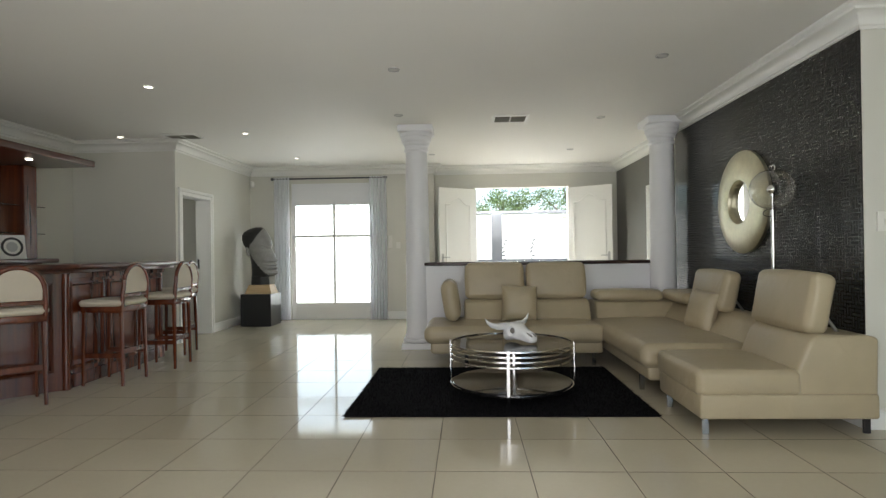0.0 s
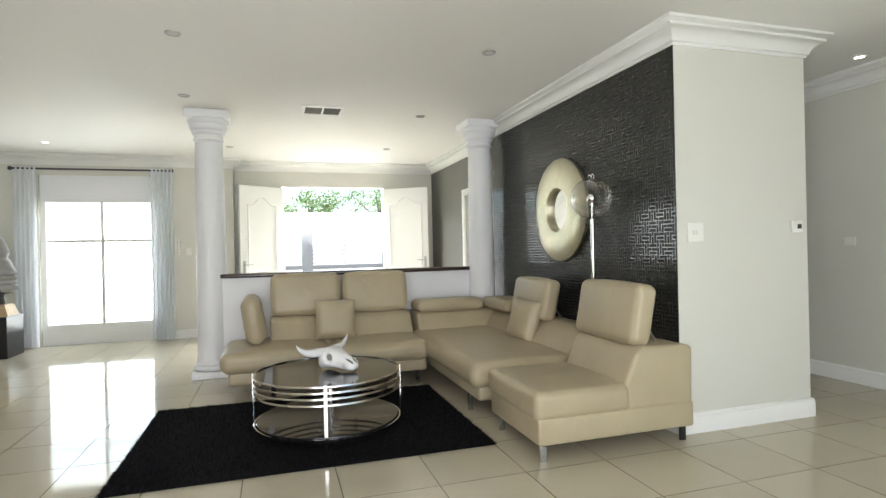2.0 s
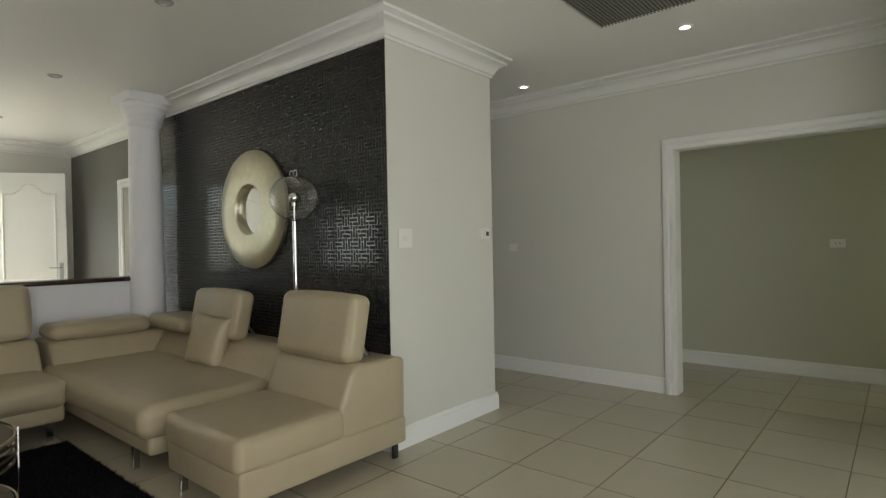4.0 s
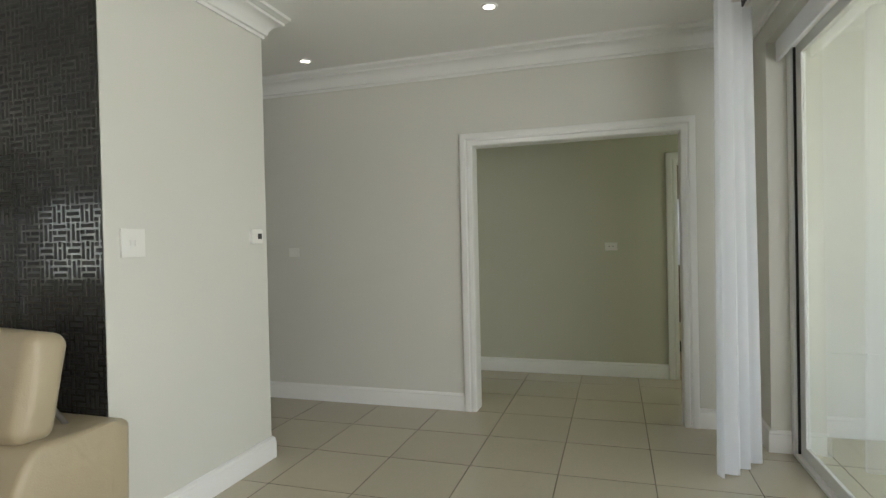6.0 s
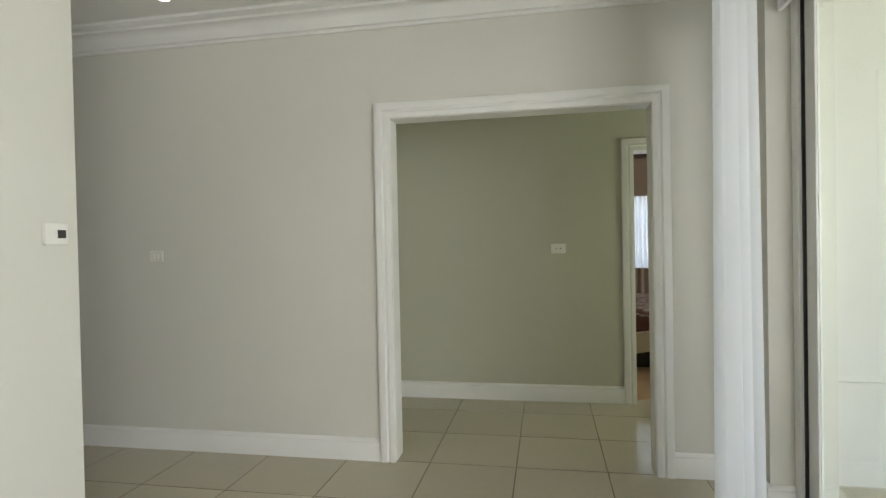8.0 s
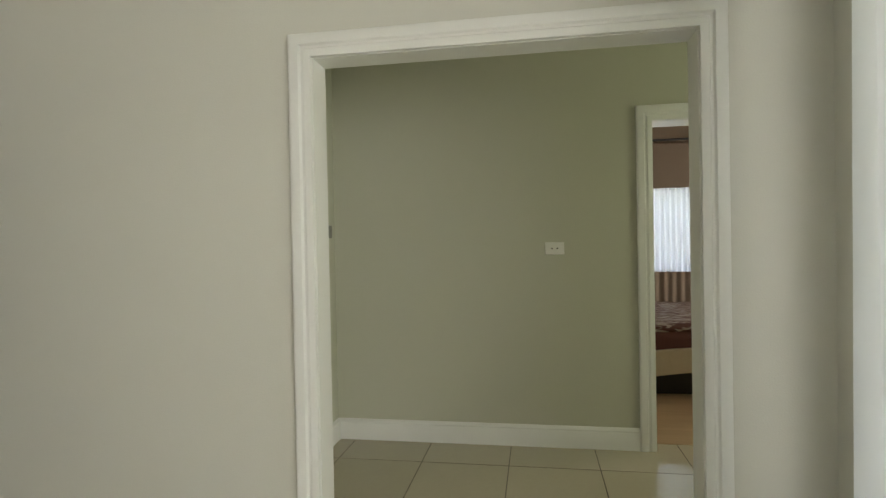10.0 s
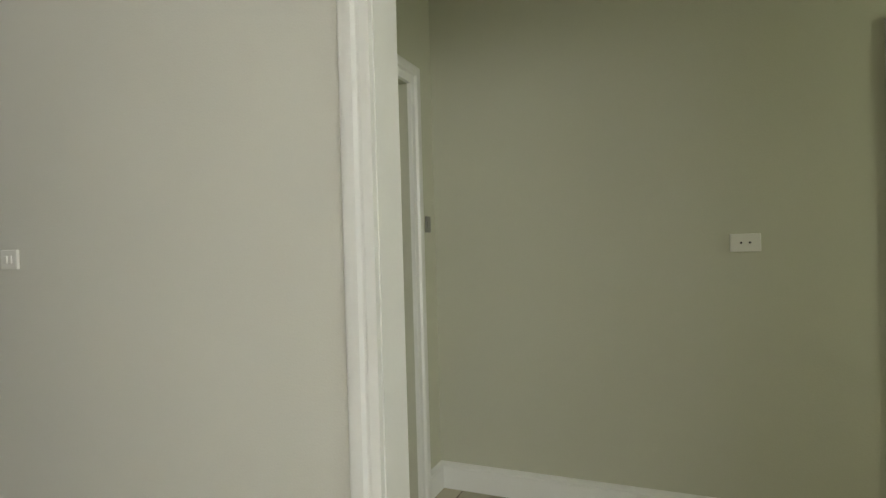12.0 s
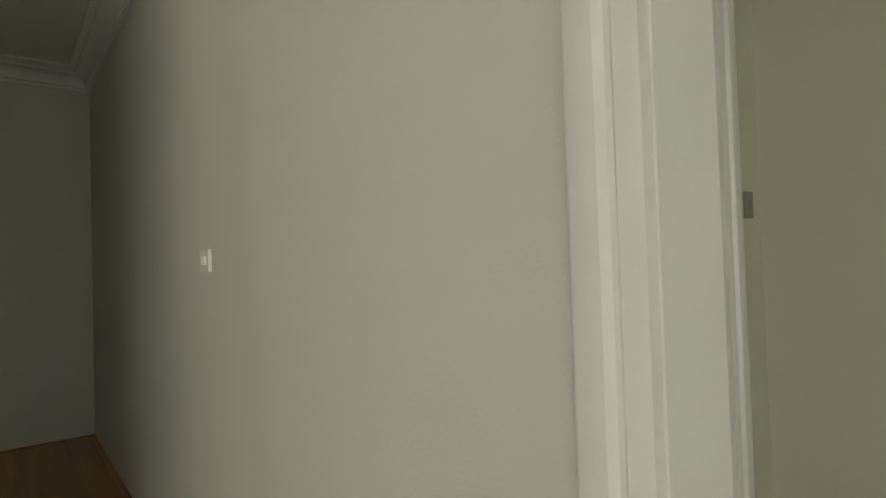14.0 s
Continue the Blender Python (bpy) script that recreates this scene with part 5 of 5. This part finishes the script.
phone = thing("intercom", pose(-1.21, 6.499, 1.35), "white wall intercom handset by the glazed door", "intercom")
bm = bmesh.new()
box(bm, -0.04, 0.04, -0.03, 0.0, -0.11, 0.11, bevel=0.006)
part("body", bm, M_PLASTIC, phone)
bm = bmesh.new()
pad(bm, 0.04, 0.035, 0.2, 0.016, 0, pose(-0.015, -0.045, 0))
part("handset", bm, M_PLASTIC, phone, smooth=True)
bm = bmesh.new()
pad(bm, 0.07, 0.06, 0.11, 0.02, 0.004, pose(-3.64, 6.46, 2.40, 0, 0, 45))
solid("alarm_detector", bm, M_PLASTIC, "small white alarm detector high in the corner", "detector", smooth=True)

pan = thing("dustpan", pose(-4.45, 5.25, 0), "dark brown long-handled dustpan on the back room floor", "dustpan")
bm = bmesh.new()
box(bm, -0.13, 0.13, -0.05, 0.05, 0.0, 0.24, bevel=0.02)
part("pan", bm, M_EBONY, pan)
bm = bmesh.new()
rod(bm, (0, 0, 0.23), (0.01, 0.02, 0.40), 0.018)
part("handle", bm, M_DARKPL, pan)

# ---------------------------------------------------------------- bedroom bed
bed = thing("bed", pose(7.43, -2.915, 0), "double bed with curved ivory leather base and burgundy spread", "bed")
bm = bmesh.new()
pts_top = [(y, 0.40 - 0.10 * ((y - 0.1) / 0.9) ** 2) for y in [(-0.9 + 0.1 * k) for k in range(20)]]
pts_bot = [(y, 0.215 - 0.13 * ((y - 0.1) / 0.9) ** 2) for y in [(1.0 - 0.1 * k) for k in range(20)]]
prism(bm, pts_top + pts_bot, 0.0, 0.10, 0.012, 2, axis="x")
part("footboard", bm, M_BEDFRAME, bed, "curved ivory leather footboard", smooth=True)
bm = bmesh.new()
box(bm, 0.12, 1.75, -0.85, 0.95, 0.0, 0.18)
part("plinth", bm, M_BLACKBOX, bed, "dark recessed plinth")
bm = bmesh.new()
pad(bm, 1.72, 1.86, 0.26, 0.08, 0.01, pose(0.93, 0.08, 0.41), 0.01, 2)
part("mattress", bm, M_QUILT, bed, "burgundy bedspread hanging over the mattress", smooth=True)
bm = bmesh.new()
pad(bm, 1.70, 1.88, 0.09, 0.044, 0.02, pose(0.94, 0.08, 0.53), 0.012, 3)
part("quilt", bm, M_PRINT, bed, "printed quilt in pale and burgundy strokes", smooth=True)

# ---------------------------------------------------------------- terrace and front garden
solid("terrace", boxes((1.0, 9.0, -8.0, -2.67, -0.29, -0.06)), M_PAVE, "pale paved terrace outside the glass doors", "paving", "structure")
solid("trim_outer", boxes((4.93, 4.949, -4.9, -2.68, 0.50, 0.535)), M_RENDER, "white rendered plinth ledge on the outer wall", "ledge", "structure")
solid("ground", boxes((-250, 250, -250, 250, -0.45, -0.30)), M_GRASS, "open lawn round the house", "ground", "structure")
# Unseen slab, put here only to keep the sun off the glazed door.
solid("eave", boxes((-4.2, -0.6, 7.0, 8.8, 2.66, 2.80)), M_CEIL, "unseen flat slab added over the glazed door against the sun", "eave", "structure")
solid("pavement", boxes((-6, 9, 6.95, 19.0, -0.29, -0.06)), M_PAVE, "sunlit pale paving before the entrance", "paving", "structure")

screen = thing("security_screen", pose(0.07, 7.75, -0.06), "grey aluminium framed screen gate outside the entrance", "gate")
for name, spec in (("top_rail", (-0.3, 2.4, -0.03, 0.03, 1.95, 2.01)), ("bottom_rail", (-0.3, 2.4, -0.03, 0.03, 0.98, 1.06)), ("post", (0.56, 0.76, -0.05, 0.05, 0.0, 1.95)), ("side_post", (2.02, 2.08, -0.03, 0.03, 0.0, 1.95)),
                   ("side_post", (-0.3, -0.24, -0.03, 0.03, 0.0, 1.95))):
    bm = bmesh.new()
    box(bm, *spec, bevel=0.004)
    part(name, bm, M_GREYAL, screen)

gate = thing("palisade_fence", pose(0, 15.5, -0.06), "white steel palisade fence with leaf ornaments by the lawn", "fence")
for z in (0.25, 2.0):
    part("rail", boxes((-5, 7, -0.02, 0.02, z, z + 0.05)), M_RENDER, gate)
for i in range(60):
    x = -4.9 + i * 0.2
    bm = bmesh.new()
    box(bm, x - 0.012, x + 0.012, -0.012, 0.012, 0.0, 2.25)
    part("bar", bm, M_RENDER, gate)
rnd = random.Random(2)
for cx in (1.35, 2.35):
    for k in range(9):
        bm = bmesh.new()
        m = pose(cx + rnd.uniform(-0.12, 0.12), -0.03, 0.55 + k * 0.13, 0, rnd.uniform(-60, 60), 0)
        bmesh.ops.create_uvsphere(bm, u_segments=8, v_segments=6, radius=1, matrix=m @ Matrix.Diagonal((0.07, 0.01, 0.025, 1)))
        part("leaf_ornament", bm, M_GREYAL, gate)
wall("wall_boundary", "white rendered boundary wall beyond the lawn", M_RENDER, (-30, 30, 24, 24.2, -0.3, 2.95))


def tree(x, y, h, spread, seed):
    rnd = random.Random(seed)
    root = thing("tree", pose(x, y, -0.3), "leafy green garden tree behind the boundary wall", "tree", "garden trees")
    bm = bmesh.new()
    tube(bm, [(0, 0, 0), (0.05, 0.02, h * 0.25), (-0.05, 0.05, h * 0.5), (0.05, 0, h * 0.8)], [0.16, 0.13, 0.10, 0.04], 10)
    tips = []
    for k in range(9):
        a, zb = k * 2.4 + rnd.uniform(-0.4, 0.4), h * rnd.uniform(0.28, 0.65)
        r = spread * rnd.uniform(0.5, 0.95)
        tip = Vector((math.cos(a) * r, math.sin(a) * r, zb + h * rnd.uniform(0.15, 0.35)))
        mid = Vector((tip.x * 0.45, tip.y * 0.45, (zb + tip.z) / 2 - 0.05))
        tube(bm, [(0, 0, zb), mid, tip], [0.06, 0.04, 0.015], 6)
        tips += [tip, mid * 0.5 + tip * 0.5, mid]
    part("trunk", bm, M_BARK, root, smooth=True)
    verts, faces = [], []
    for tip in tips + [Vector((0, 0, h * 0.85))] * 2:
        for c in range(5):
            cc = tip + Vector((rnd.gauss(0, 0.4), rnd.gauss(0, 0.4), rnd.gauss(0.1, 0.3)))
            for _ in range(42):
                p = cc + Vector((rnd.gauss(0, 0.2), rnd.gauss(0, 0.2), rnd.gauss(0, 0.16)))
                d = Vector((rnd.gauss(0, 1), rnd.gauss(0, 1), rnd.gauss(-0.3, 0.7))).normalized()
                s = d.cross(Vector((rnd.gauss(0, 1), rnd.gauss(0, 1), rnd.gauss(0, 1)))).normalized()
                L, W = rnd.uniform(0.09, 0.17), rnd.uniform(0.025, 0.045)
                k = len(verts)
                verts += [tuple(p), tuple(p + d * L * 0.5 + s * W), tuple(p + d * L), tuple(p + d * L * 0.5 - s * W)]
                faces.append((k, k + 1, k + 2, k + 3))
    me = bpy.data.meshes.new("crown")
    me.from_pydata(verts, [], faces)
    me.materials.append(M_LEAF)
    crown = new("crown", me)
    crown.parent = root
    tagged(crown, "loose crown of small green leaves")
    return root


for x, y, h, s, k in ((-1.5, 27, 4.6, 2.2, 1), (2.2, 28.5, 5.4, 2.5, 2), (5.6, 26.5, 5.0, 2.3, 3), (8.5, 29, 5.6, 2.4, 4), (-5.5, 28, 5.0, 2.4, 5)):
    tree(x, y, h, s, k)

# ---------------------------------------------------------------- floors
floor = solid("floor", boxes((-5.33, 9.6, -6.0, 6.95, -0.28, -0.0035)), M_GROUT, "polished cream porcelain tiles with dark joints", "floor", "structure")
solid("floor_bedroom", boxes((6.40, 9.31, -4.88, -0.06, -0.003, 0.003)), M_LAMINATE, "smooth warm tan laminate floor of the bedroom", "floor", "structure")
solid("floor_parquet", boxes((3.775, 4.95, 2.15, 4.0, -0.003, 0.004)), M_PARQUET, "dark brown timber floor of the passage", "floor", "structure")
bm = bmesh.new()
sweep(bm, [(4.95, 2.15, 0.004), (4.95, 4.0, 0.004), (3.775, 4.0, 0.004), (3.775, 2.15, 0.004)], (0, 0, 1), [(0, 0), (0.022, 0), (0.020, 0.012), (0.012, 0.020), (0, 0.022)], 1)
solid("baseboard", bm, M_PARQUET, "low brown timber bead along the passage floor", "skirting", "structure", smooth=True)
PX, PY, OX, OY, GAP, CH = 0.5, 0.5, -0.043, -0.192, 0.0014, 0.0009


def tile_verts(x0, y0):
    low, top = [], []
    for i, (dx, dy) in enumerate(((0, 0), (1, 0), (1, 1), (0, 1))):
        sx, sy = (1 if dx == 0 else -1), (1 if dy == 0 else -1)
        ax, ay = x0 + dx * PX + sx * GAP, dy * PY + sy * GAP
        low.append((ax, y0 + ay, -0.0034))
        ax, ay = ax + sx * CH, ay + sy * CH
        top.append((ax, y0 + ay, 0.0))
    return low + top


TILE_FACES = [(4, 5, 6, 7), (0, 1, 5, 4), (1, 2, 6, 5), (2, 3, 7, 6), (3, 0, 4, 7)]
tile_mesh = bpy.data.meshes.new("tile")
tile_mesh.from_pydata(tile_verts(0, 0), [], TILE_FACES)
tile_mesh.materials.append(M_TILE)
tile_mesh.materials.append(M_GROUT)
for f in tile_mesh.polygons[1:]:
    f.material_index = 1
verts, faces = [], []
for i in range(-11, 20):
    for j in range(-12, 16):
        x0, y0 = OX + i * PX, OY + j * PY
        yc = y0 + PY / 2
        xc = x0 + PX / 2
        if not (-5.4 < xc < 6.60 and -6.0 < yc < 6.95):
            continue
        if -7 <= i <= 12 and -4 <= j <= 9:
            t = new("tile", tile_mesh)
            t.parent = floor
            t.location = (x0, y0, 0)
        else:
            k = len(verts)
            verts += tile_verts(x0, y0)
            faces += [tuple(k + a for a in f) for f in TILE_FACES]
me = bpy.data.meshes.new("tile_field")
me.from_pydata(verts, [], faces)
me.materials.append(M_TILE_REST)
me.materials.append(M_GROUT)
for f in me.polygons:
    f.material_index = 0 if f.index % 5 == 0 else 1
field = new("tile_field", me)
field.parent = floor
tagged(field, kind="stuff")
